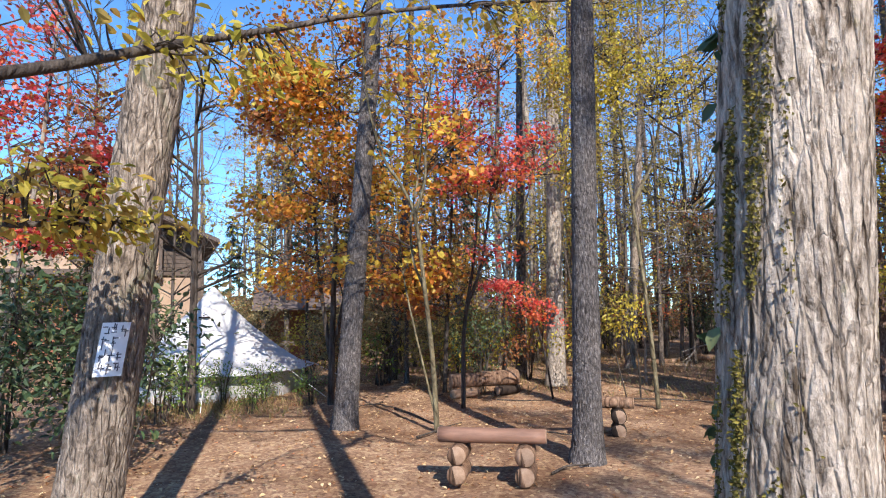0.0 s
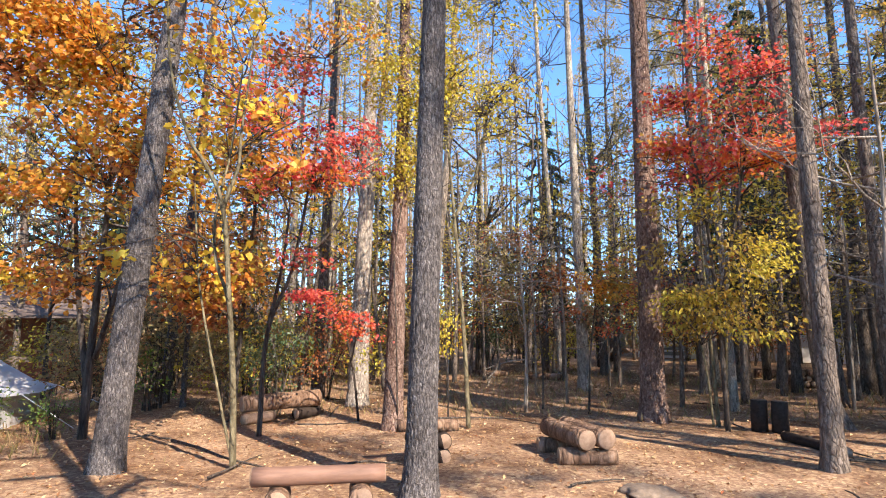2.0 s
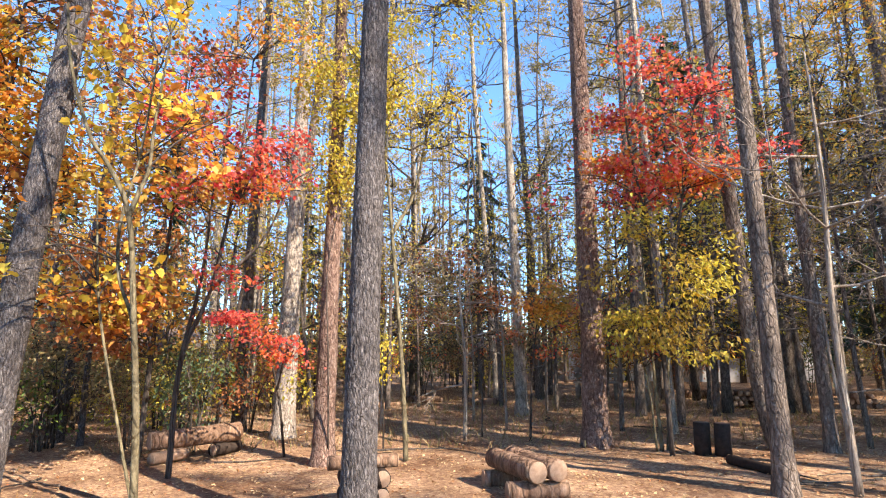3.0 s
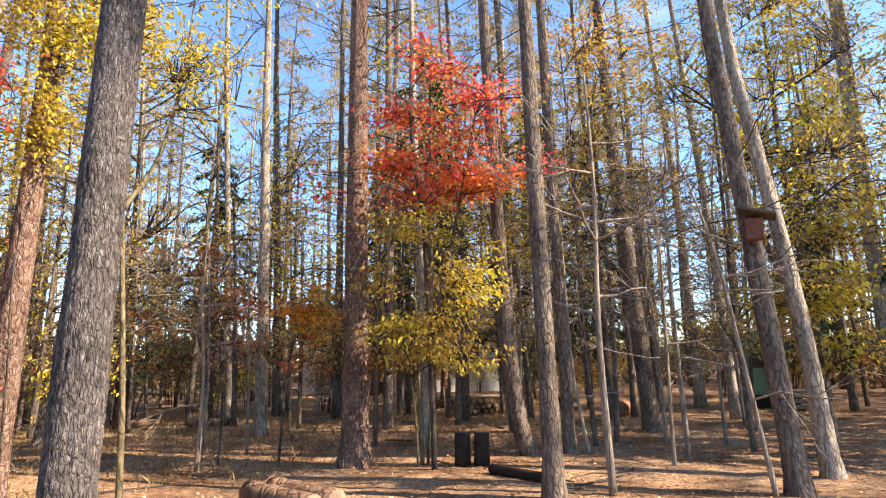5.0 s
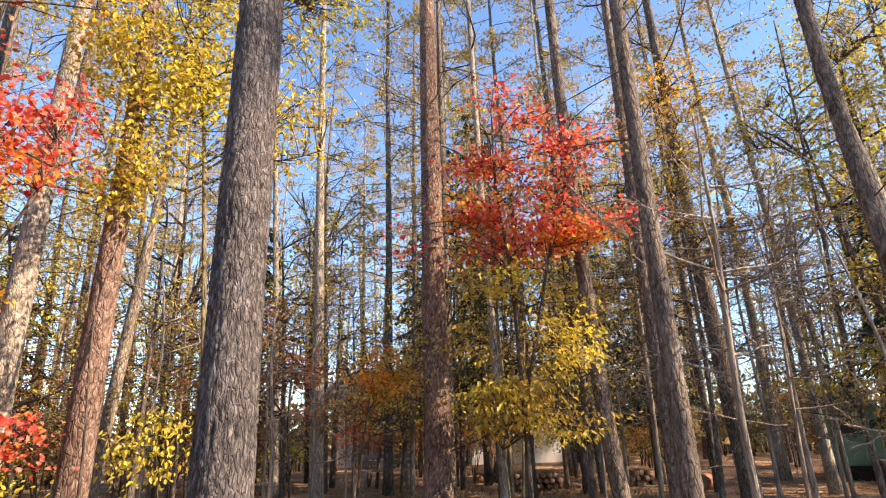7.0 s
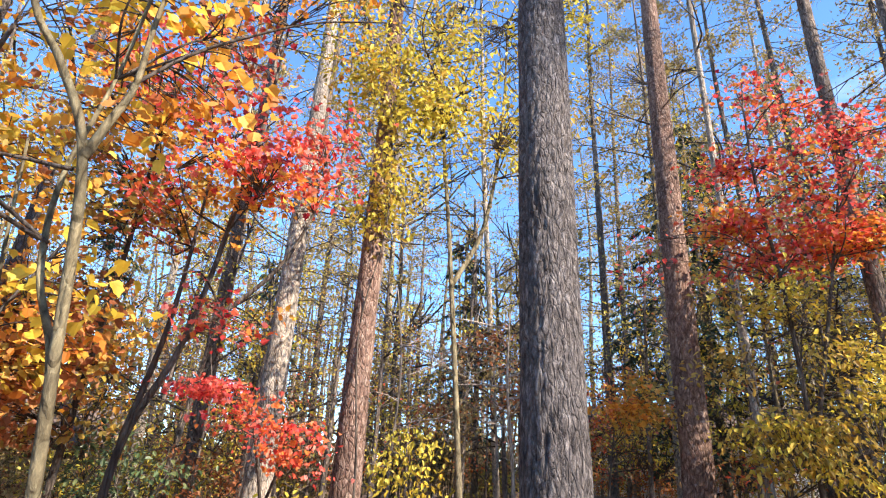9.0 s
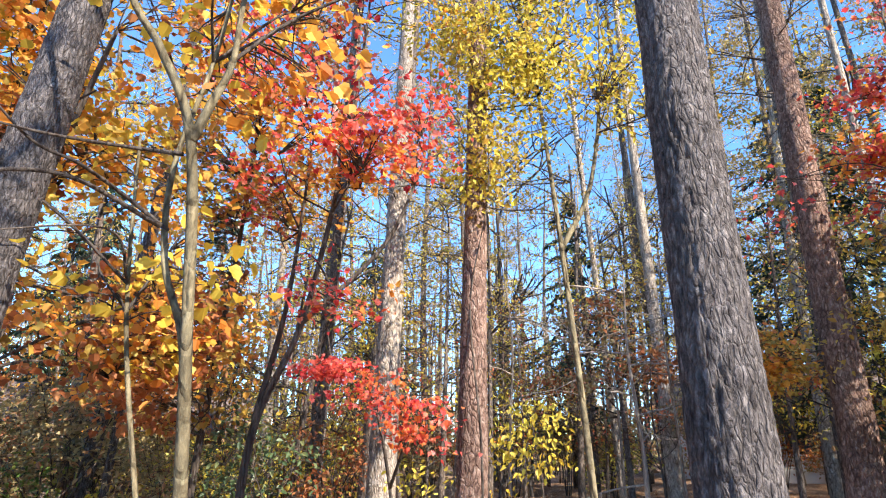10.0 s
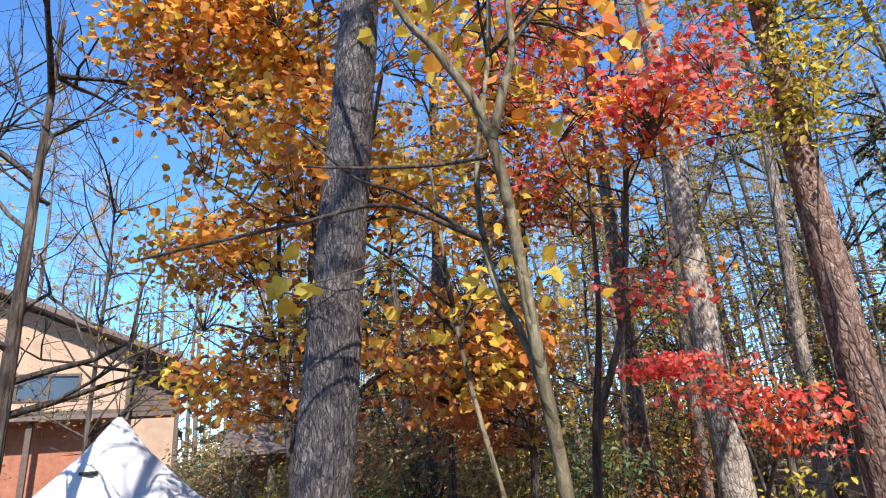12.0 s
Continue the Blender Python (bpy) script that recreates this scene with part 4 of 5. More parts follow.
# overhanging branch near the start
leafy_tree("overhanging_tree", "beech with a long dark branch of yellow green leaves",
           [[(-0.55, -0.35, -0.05), (-0.55, -0.35, 2), (-0.5, -0.4, 5), (-0.4, -0.4, 9)],
            [(-0.55, -0.35, 1.5), (0.5, 0.3, 1.9), (0.89, 0.77, 2.06), (0.93, 1.05, 2.21), (0.92, 1.36, 2.39), (0.97, 1.7, 2.57), (1.07, 2.18, 2.83), (1.38, 2.69, 3.04), (1.8, 3.2, 3.2)],
            [(-0.55, -0.35, 1.3), (0.0, 0.6, 1.65), (0.33, 1.2, 1.76), (0.45, 1.55, 1.8)]],
           [(0.95, 1.35, 2.3, 0.16, 0.24, 0.1, 1.3), (0.96, 1.65, 2.5, 0.2, 0.25, 0.14, 1.5), (1.15, 2.2, 2.8, 0.25, 0.3, 0.12, 1.5), (1.45, 2.6, 2.95, 0.3, 0.3, 0.12, 1.2), (0.36, 1.35, 1.78, 0.2, 0.3, 0.07, 0.8), (0.5, 1.1, 1.87, 0.2, 0.22, 0.08, 0.4), (0.8, 0.9, 2.3, 0.2, 0.2, 0.15, 0.5)],
           [L_YGREEN, L_GOLD, L_YGREEN], 210, 7, 0.05, 67, OVAL, 0.03, M_TWIG, 0.1, 0.35, 0.05, limbs=False, n=12)

# small bare trees
def bare_tree(label, at, height, r0, seed, material=M_TWIG, depth=4, lean=(0, 0), name="bare_tree", n_limbs=7, up=0.3):
    g = np.random.default_rng(seed)
    th = thing(name, label, "tree", (at[0], at[1], 0))
    p = curve([(0, 0, -0.05), (lean[0] * 0.3 + g.normal() * 0.03, lean[1] * 0.3 + g.normal() * 0.03, height * 0.35), (lean[0] * 0.7 + g.normal() * 0.06, lean[1] * 0.7, height * 0.7), (lean[0], lean[1], height)], 8)
    part("trunk", tube(Geo(), p, np.linspace(r0, r0 * 0.25, len(p)), 9, rough=furrows(g, len(p), 0.12, 6, 12)), material, th)
    for k in range(n_limbs):
        q = p[int(len(p) * g.uniform(0.3, 0.95)) - 1]
        a = g.uniform(0, 6.28)
        part("branch", bare_branches(g, Geo(), (q, (np.cos(a), np.sin(a), 0.5 * up / 0.3)), r0 * 0.4, depth - 1, height * g.uniform(0.14, 0.26), up), material, th)
    return th


bare_tree("dark bare sapling in front of the white tent", (-4.75, 6.15), 5.2, 0.07, 71, n_limbs=11)
bare_tree("bare tree with fine upright twigs by the house", (-9.5, 9.6), 6.5, 0.05, 72, n_limbs=22)
bare_tree("bare tree with fine upright twigs by the tent", (-8.6, 7.0), 7.5, 0.05, 73, n_limbs=26)
bare_tree("bare tree with dark twigs beside the house", (-7.3, 11.8), 5.0, 0.05, 74, n_limbs=18)
bare_tree("thin pale sapling with crooked bare branches", (5.7, 6.62), 4.4, 0.04, 75, M_PALETWIG, n_limbs=9, up=0.05)
bare_tree("thin bare sapling with pale bark", (7.05, 8.5), 3.0, 0.03, 76, M_PALETWIG, lean=(-0.3, 0.2), n_limbs=7, up=0.1)
bare_tree("leaning thin sapling with pale bark", (6.9, 5.75), 3.4, 0.028, 77, M_PALETWIG, lean=(-0.5, 0.35), n_limbs=8, up=0.05)
bare_tree("bare crooked sapling with pale branches", (7.9, 7.6), 4.2, 0.04, 78, M_PALETWIG, n_limbs=9, up=0.05)
bare_tree("bare crooked sapling at the wood's edge", (8.3, 10.4), 4.8, 0.05, 79, M_PALETWIG, n_limbs=9, up=0.1)
bare_tree("bare sapling with pale crooked branches", (2.3, 10.6), 3.2, 0.035, 80, M_PALETWIG, n_limbs=8, up=0.05)
bare_tree("thin bare sapling in the clearing", (2.6, 10.9), 2.2, 0.018, 81, n_limbs=5)
bare_tree("grey bare tree above the wood's edge", (1.2, 19), 9, 0.1, 82, n_limbs=16)
bare_tree("grey bare tree above the wood's edge", (5.2, 21), 8, 0.1, 83, n_limbs=16)

sapling = bare_tree("thin crooked sapling with bleached bare branches", (8.5, 8.5), 4.6, 0.034, 84, M_PALETWIG, n_limbs=12, up=0.08)
for x, y, a, s in ((7.3, 7.3, 70, 0.8), (10.4, 10.6, 140, 1.1), (9.4, 8.2, 210, 0.9), (11.5, 9.4, 300, 1.2), (8.9, 11.8, 20, 1.1), (7.6, 10.9, 100, 0.9), (3.1, 11.7, 50, 0.8), (0.9, 11.6, 160, 0.8)):
    copy_thing(sapling, pose(x, y, 0, 0, 0, a)).scale = (s, s, s)

# ---- forest round the clearing ----
def larch(seed, height, r0, material):
    g = np.random.default_rng(seed)
    th = thing("larch", "tall bare larch with thin level branches and sparse golden needles", "tree", (0, 0, 0), "larches round the clearing")
    p = curve([(0, 0, -0.1), (g.normal() * 0.05, g.normal() * 0.05, height * 0.3), (g.normal() * 0.15, g.normal() * 0.15, height * 0.65), (g.normal() * 0.2, g.normal() * 0.2, height)], 7)
    rr = r0 * (1 - 0.85 * (p[:, 2] / height).clip(0, 1)) * (1 + 0.3 * np.exp(-np.maximum(p[:, 2], 0) / 0.2))
    part("trunk", tube(Geo(), p, rr, 10, rough=furrows(g, len(p), 0.12, 7, 14)), material, th)
    br, pos, z = Geo(), [], 2.6
    while z < height * 0.98:
        z += g.uniform(0.12, 0.34)
        c = np.array([np.interp(z, p[:, 2], p[:, q]) for q in range(3)])
        a, f = g.uniform(0, 6.28), z / height
        ln = (0.5 + 1.5 * np.sin(np.clip(f * 1.15, 0, 1) * np.pi) ** 0.7) * g.uniform(0.5, 1.1)
        d = np.array([np.cos(a), np.sin(a), 0])
        q = [c, c + d * ln * 0.4 + np.array([0, 0, 0.04 * ln]), c + d * ln * 0.75 + np.array([0, 0, -0.02 * ln]), c + d * ln + np.array([g.normal() * 0.1, g.normal() * 0.1, 0.02])]
        tube(br, q, np.linspace(0.014, 0.004, 4), 3, cap=False)
        for s in range(3):
            u_ = g.uniform(0.35, 0.95)
            o = c + d * ln * u_
            e = o + d * 0.18 + np.cross(d, (0, 0, 1)) * g.choice([-1, 1]) * g.uniform(0.12, 0.4) + np.array([0, 0, g.uniform(-0.18, 0.05)])
            tube(br, [o, e], [0.005, 0.003], 3, cap=False)
            if f > 0.3:
                for w in np.linspace(0.2, 1, 4):
                    pos.append(o + (e - o) * w)
        if f > 0.3:
            for w in np.linspace(0.3, 1.0, 6):
                pos.append(c + d * ln * w)
    # the sunlit larches take pale twigs, with the sun on them in the colour
    tagged(part("branch_work", br, M_PALETWIG if material is M_LARCHSUNLIT else M_TWIG, th), kind="stuff")
    pos = np.repeat(np.array(pos), 4, axis=0)
    pos = pos + g.normal(size=pos.shape) * 0.085
    part("needles", leaves(Geo(), pos, g.normal(size=pos.shape), g.normal(size=pos.shape), g.uniform(0.05, 0.12, len(pos)), DIAMOND), L_LARCH, th, smooth=False)
    return th


def conifer(seed, height, spread, r0=0.12):
    g = np.random.default_rng(seed)
    th = thing("evergreen_conifer", "dark evergreen conifer with drooping boughs", "tree", (0, 0, 0), "evergreens at the wood's edge")
    p = np.array([(0, 0, -0.1), (0, 0, height * 0.5), (0.05, 0, height)])
    part("trunk", tube(Geo(), p, [r0, r0 * 0.6, 0.02], 8), M_LARCH, th)
    br, pos, tips, z = Geo(), [], [], height * 0.16
    while z < height * 0.98:
        z += g.uniform(0.07, 0.16)
        a = g.uniform(0, 6.28)
        ln = spread * (1 - z / height) ** 0.8 * g.uniform(0.6, 1.1) + 0.15
        d = np.array([np.cos(a), np.sin(a), 0])
        q = np.array([(0, 0, z), (*(d[:2] * ln * 0.5), z + 0.05 * ln), (*(d[:2] * ln), z - 0.25 * ln)])
        tube(br, q, [0.015, 0.009, 0.004], 3, cap=False)
        for w in np.linspace(0.25, 1, int(8 + 14 * ln)):
            o = np.array([np.interp(w, [0, 0.5, 1], q[:, k]) for k in range(3)])
            for s in (-1, 1):
                pos.append(o + g.normal(size=3) * 0.03)
                tips.append(d * 0.6 + np.cross(d, (0, 0, 1)) * s * g.uniform(0.4, 1) + np.array([0, 0, -0.4]))
    tagged(part("bough_work", br, M_TWIG, th), kind="stuff")
    pos, tips = np.array(pos), np.array(tips)
    part("needles", leaves(Geo(), pos, tips, np.tile([0, 0, 1.0], (len(pos), 1)) + g.normal(size=pos.shape) * 0.3, g.uniform(0.14, 0.3, len(pos)), DIAMOND * (0.6, 1)), L_CONIFER, th, smooth=False)
    return th


def bush(seed, h, w, material, label, size, count, shape=OVAL, stems=7, name="bush", group="undergrowth"):
    g = np.random.default_rng(seed)
    th = thing(name, label, "bush", (0, 0, 0), group)
    st, ends = Geo(), []
    for k in range(stems):
        a = g.uniform(0, 6.28)
        e = np.array([np.cos(a) * w * g.uniform(0.2, 0.8), np.sin(a) * w * g.uniform(0.2, 0.8), h * g.uniform(0.6, 1)])
        p = curve([(np.cos(a) * 0.06, np.sin(a) * 0.06, -0.04), (e[0] * 0.35 + g.normal() * 0.05, e[1] * 0.35, e[2] * 0.5), e], 4)
        tube(st, p, np.linspace(0.014, 0.005, len(p)), 4, cap=False)
        ends.append(p)
    net = np.vstack(ends)
    c = sprays(g, [(0, 0, h * 0.58, w, w, h * 0.42, 1)], count, 0.2)
    twigs(g, st, c, net, 0.005)
    tagged(part("stem_work", st, M_TWIG, th), kind="stuff")
    part("foliage", spray_leaves(g, Geo(), c, np.array([0, 0, h * 0.4]), 9, 0.14 * max(1, w), size, shape, 0.6, 0.2), material, th, smooth=False)
    return th


def plant_copies(templates, places, g):
    """Sets the templates themselves at the first places and copies at the rest."""
    for k, (x, y) in enumerate(places):
        t = templates[k % len(templates)]
        m = pose(x, y, 0, g.normal() * 0.8, g.normal() * 0.8, g.uniform(0, 360))
        if k < len(templates):
            t.matrix_basis = m
        else:
            copy_thing(t, m).scale = [g.uniform(0.85, 1.15)] * 3


g = np.random.default_rng(90)
KEEP = [(-0.63, 10.95), (0.16, 14.3), (3.73, 14.0), (4.17, 9.81), (6.1, 13.4)]


def scatter(count, ok, gap, x0, x1, y0, y1, tries=6000):
    out = []
    for _ in range(tries):
        q = (g.uniform(x0, x1), g.uniform(y0, y1))
        if ok(*q) and all((q[0] - a) ** 2 + (q[1] - b) ** 2 > gap**2 for a, b in out + KEEP):
            out.append(q)
        if len(out) >= count:
            break
    return out


def ahead(x, y):
    """The wood on the far side of the clearing, leaving the house, the tent and the clearing free."""
    d, a = math.hypot(x - 1.5, y - 4), math.degrees(math.atan2(x - 1.5, y - 4))
    far = 9.5 if a < -8 else (12.5 if a < 40 else 10.5)
    return d > far and -38 < a < 96


larches = [larch(101, 17, 0.11, M_LARCH), larch(102, 19, 0.13, M_LARCHSUNLIT), larch(103, 15, 0.09, M_LARCH), larch(104, 18, 0.12, M_LARCHSUNLIT), larch(105, 16, 0.1, M_LARCH), larch(106, 20, 0.14, M_LARCH)]
plant_copies(larches, scatter(105, ahead, 1.15, -14, 40, -6, 38), g)
# larches just beyond the scarlet maple
for k, (x, y) in enumerate(((6.85, 15.1), (8.0, 13.6), (10.4, 11.7), (11.3, 11.9), (9.3, 13.4), (12.6, 10.4))):
    copy_thing(larches[(1, 0, 4, 2, 5, 3)[k]], pose(x, y, 0, 0.6 * (k - 2), 0.5 * (2 - k), 53 * k)).scale = (0.9, 0.9, 0.9)
# the wood on the sunny side, which throws the streaks of shade
shade = [(0.73 * t_ + 0.68 * s_, -0.68 * t_ + 0.73 * s_) for s_, t_ in ((-2.0, 9), (0.4, 13), (5.1, 11), (8.9, 15), (10.7, 11), (12.5, 14), (14.6, 12), (16.4, 12), (6.9, 18), (15.8, 17), (-1.2, 18), (18.4, 15))]
plant_copies([copy_thing(t, Matrix()) for t in larches], shade, g)


def beside(x, y):
    """The wood behind the tent and round the house."""
    d, a = math.hypot(x - 1.5, y - 4), math.degrees(math.atan2(x - 1.5, y - 4))
    return d > 15 and -84 < a < -36 and not (-26 < x < -13.5 and 8.5 < y < 22)


conifers = [conifer(111, 9, 2.0), conifer(112, 7, 1.7), conifer(113, 11, 2.3)]
plant_copies(conifers, [(3.4, 21.5), (-2.5, 21), (9.5, 20), (13.2, 17.6), (15.5, 10.2), (14.6, 6.6), (13.6, 3.2), (17, 19), (10.5, 25), (-7, 20), (-10.2, 19.5), (-12.5, 23), (-14.8, 25.5), (-8.4, 24), (8.6, 16.4), (12.4, 14.6), (-22.5, 23.5), (-20.5, 26), (-11.6, 17.6), (-9.2, 17.0)], g)

brush = [bush(121, 1.9, 0.9, L_DULL, "tangled brown undergrowth with dull leaves", 0.09, 110), bush(122, 1.5, 1.0, L_YGREEN, "undergrowth with yellow green leaves", 0.08, 90),
         bush(123, 2.4, 1.0, L_DULL, "tall tangled brush with dull leaves", 0.09, 130), bush(124, 1.7, 0.9, L_EVER, "dark evergreen bush at the wood's edge", 0.08, 130), bush(125, 1.8, 1.0, L_RUST, "russet undergrowth with dry leaves", 0.08, 80)]
edge = lambda x, y: ahead(x, y) and not 29 < math.degrees(math.atan2(x - 1.5, y - 4)) < 33 and not 18 < math.degrees(math.atan2(x - 1.5, y - 4)) < 20 and math.hypot(x - 1.5, y - 4) > (10.5 if math.degrees(math.atan2(x - 1.5, y - 4)) < -8 else 14.0)  # noqa: E731
plant_copies(brush, scatter(190, edge, 0.75, -13, 30, -5, 30), g)
plant_copies([copy_thing(t, Matrix()) for t in brush], scatter(46, beside, 0.9, -32, -6, 4, 34), g)
plant_copies([copy_thing(t, Matrix()) for t in larches[2:]], scatter(20, beside, 1.8, -36, -6, 4, 38), g)
for k, (x, y, s) in enumerate(((-15.0, 16.4, 1.3), (-14.0, 15.6, 1.1), (-16.0, 17.8, 1.4), (-11.4, 15.0, 1.1), (-12.3, 16.2, 1.3), (-12.9, 17.6, 1.4), (-13.0, 19.0, 1.5), (-11.9, 18.0, 1.3), (-14.2, 21.5, 1.7), (-15.6, 22.8, 1.7), (-17.2, 23.6, 1.8), (-10.6, 13.6, 1.0), (-12.4, 12.8, 0.9))):
    copy_thing(brush[(0, 3, 4, 2)[k % 4]], pose(x, y, 0, 0, 0, 61 * k)).scale = (s, s, s)

# young broadleaved trees between the larches
def young_tree(seed, h, mats, label, count=150, size=0.085):
    g_ = np.random.default_rng(seed)
    top = (g_.normal() * 0.3, g_.normal() * 0.3, h)
    blobs_ = [(g_.normal() * h * 0.11, g_.normal() * h * 0.11, h * f_, h * 0.17, h * 0.17, h * 0.1, 1.0) for f_ in (0.35, 0.48, 0.6, 0.72, 0.85, 0.98)]
    th = leafy_tree("young_tree", label, [[(0, 0, -0.05), (top[0] * 0.3 + 0.05, top[1] * 0.3, h * 0.4), top]], blobs_, mats, count, 8, size, seed, DIAMOND, 0.012 * h, M_LARCH, 0.2, 0.4, 0.3, n=7)
    return tagged(th, group="young trees between the larches")


youngs = [young_tree(151, 5.5, [L_YGREEN, L_GOLD], "young tree with yellow green leaves"), young_tree(152, 4.5, [L_RUST, L_DULL], "young tree with russet leaves"), young_tree(153, 6.5, [L_GOLD, L_DULL], "young tree with golden brown leaves", 190),
          young_tree(154, 5.0, [L_DULL, L_YGREEN], "young tree with dull olive leaves"), young_tree(155, 7.5, [L_YGREEN, L_YELLOW, L_GOLD], "young tree with thin yellowing crown", 210), young_tree(156, 4.0, [L_ORANGE, L_RUST], "young tree with orange brown leaves")]
plant_copies(youngs, [(-9.8, 6.6), (-11.6, 8.6), (-10.5, 4.6), (-12.6, 6.4), (-9.2, 13.2), (-7.0, 14.5), (-8.4, 16.4), (-10.8, 16.0), (-6.2, 17.6), (-9.6, 18.4), (-5.4, 12.6), (-12.2, 18.6), (-13.4, 16.4), (-14.6, 22.4), (-16.4, 24.0), (-11.0, 22.0), (-7.6, 19.8), (-5.0, 20.5)] + scatter(85, ahead, 1.2, -13, 28, -5, 28), g)

# undergrowth between the tent and the maples
for k, (x, y, s) in enumerate(((-4.5, 9.3, 0.75), (-3.9, 10.2, 0.9), (-3.0, 10.9, 0.9), (-5.2, 10.2, 0.9), (-2.4, 11.3, 1.0), (-6.0, 11.6, 1.0), (-4.8, 12.4, 1.1), (-3.4, 12.6, 1.1), (-7.4, 12.2, 1.0), (-1.4, 11.6, 0.9), (-5.6, 13.6, 1.2), (-7.8, 14.0, 1.2), (-8.6, 11.4, 1.0), (-2.6, 9.9, 0.6))):
    copy_thing(brush[(0, 2, 1, 4, 1, 0)[k % 6]], pose(x, y, 0, 0, 0, 47 * k)).scale = (s, s, s)

more = [young_tree(161, 4.8, [L_YGREEN, L_YELLOW], "young tree with thin yellow leaves", 110, 0.07), young_tree(162, 3.6, [L_RUST, L_REDOR, L_DULL], "young maple with russet leaves", 110, 0.065), young_tree(163, 5.8, [L_GOLD, L_YGREEN], "young tree with golden leaves", 130, 0.07)]
plant_copies(more, scatter(34, lambda x, y: math.hypot(x - 1.5, y - 4) > 7.4 and not (1.2 < x < 3.2 and y < 15), 1.0, -3.5, 9.5, 11.2, 19), g)

# evergreen shrubs in front of and beside the tent
shrub_dark = bush(131, 1.6, 0.7, L_EVER, "dense shrub with dark evergreen leaves", 0.065, 120, group="")
shrub_dark.matrix_basis = pose(-1.7, 9.9, 0)
for x, y, s, a in ((-2.6, 3.5, 1.15, 80), (-3.3, 2.6, 1.3, 150), (-3.6, 3.9, 1.2, 200), (-4.5, 4.4, 1.2, 30), (-4.7, 3.6, 1.3, 300), (-5.2, 10.6, 0.8, 10)):
    copy_thing(shrub_dark, pose(x, y, 0, 0, 0, a)).scale = (s, s, s)
shrub_green = bush(132, 0.9, 0.5, L_GREEN, "small shrub with fresh green leaves", 0.06, 90, group="")
shrub_green.matrix_basis = pose(-4.7, 5.6, 0)
for x, y, s, a in ((-5.2, 6.4, 1.0, 40), (-4.3, 7.0, 0.7, 90), (-3.7, 7.6, 0.6, 130), (-3.9, 9.9, 1.2, 20), (-4.0, 6.6, 0.55, 200), (-5.0, 7.0, 0.8, 120), (-4.7, 7.6, 0.7, 310), (-5.6, 6.5, 0.7, 260)):
    copy_thing(shrub_green, pose(x, y, 0, 0, 0, a)).scale = (s, s, s)

# thin golden tree between the evergreens and the house
leafy_tree("golden_tree", "small tree with dull golden leaves beside the house",
           [[(-4.9, 4.5, -0.05), (-4.9, 4.55, 1.2), (-4.8, 4.6, 2.6), (-4.8, 4.6, 3.4)]],
           [(-4.9, 4.5, 2.3, 0.8, 0.7, 0.25, 1), (-5.3, 4.2, 2.7, 0.7, 0.6, 0.25, 1), (-4.6, 4.8, 2.9, 0.7, 0.6, 0.25, 1), (-5.0, 4.5, 1.8, 0.8, 0.7, 0.25, 0.8)],
           [L_GOLD, L_DULL, L_YGREEN], 230, 10, 0.055, 71, OVAL, 0.03, M_TWIG, 0.15, 0.25)

# far wood to the horizon
far, fl = Geo(), []
for k in range(420):
    a, d = radians(g.uniform(-60, 150)), g.uniform(32, 75)
    x, y, h, r_ = 1.5 + d * math.sin(a), 4 + d * math.cos(a), g.uniform(9, 18), g.uniform(0.08, 0.16)
    tube(far, [(x, y, -0.1), (x + g.normal() * 0.2, y, h * 0.5), (x + g.normal() * 0.4, y, h)], [r_, r_ * 0.7, 0.02], 5, cap=False)
    for q in range(26):
        fl.append((x + g.normal() * 0.9, y + g.normal() * 0.9, h * g.uniform(0.45, 1.0)))
tagged(part("far_trunks", far, M_LARCH), "bare trunks of the distant wood", "woods", kind="stuff")
for k in range(26000):
    a, d = radians(g.uniform(-60, 150)), g.uniform(24, 60)
    fl.append((1.5 + d * math.sin(a), 4 + d * math.cos(a), abs(g.normal()) * 1.7 + 0.1))
fl = np.array(fl)
tagged(part("far_foliage", leaves(Geo(), fl, g.normal(size=fl.shape), g.normal(size=fl.shape), g.uniform(0.2, 0.6, len(fl)), DIAMOND), L_DULL, smooth=False), "hazy brown foliage of the distant wood", "woods", kind="stuff")


# ---- log furniture ----
def log_geo(rng_, a, b, r0, r1, n=20, rough=0.05):
    """A log from a to b with slightly uneven girth; its sawn ends are made apart."""
    a, b = np.array(a, float), np.array(b, float)
    p = np.array([a + (b - a) * s for s in np.linspace(0, 1, 9)]) + np.random.default_rng(3).normal(size=(9, 3)) * r0 * 0.02
    return tube(Geo(), p, np.linspace(r0, r1, 9), n, rough=furrows(rng_, 9, rough, 8, 6))


def disc_geo(c, d, r, thick=0.006, n=20):
    c, d = np.array(c, float), np.array(d, float) / np.linalg.norm(d)
    return tube(Geo(), [c - d * thick * 0.5, c + d * thick * 0.2, c + d * thick], [r, r, r * 0.93], n)


def log(name, parent, a, b, r0, r1, material, seed, label="", rough=0.05):
    g_ = np.random.default_rng(seed)
    ob = part(name, log_geo(g_, a, b, r0, r1, rough=rough), material, parent, label)
    d = np.array(b, float) - np.array(a, float)
    for c, s, r_ in ((a, -1, r0), (b, 1, r1)):
        part("sawn_end", disc_geo(c, d * s, r_ * 0.96), M_CUT, ob)
    return ob


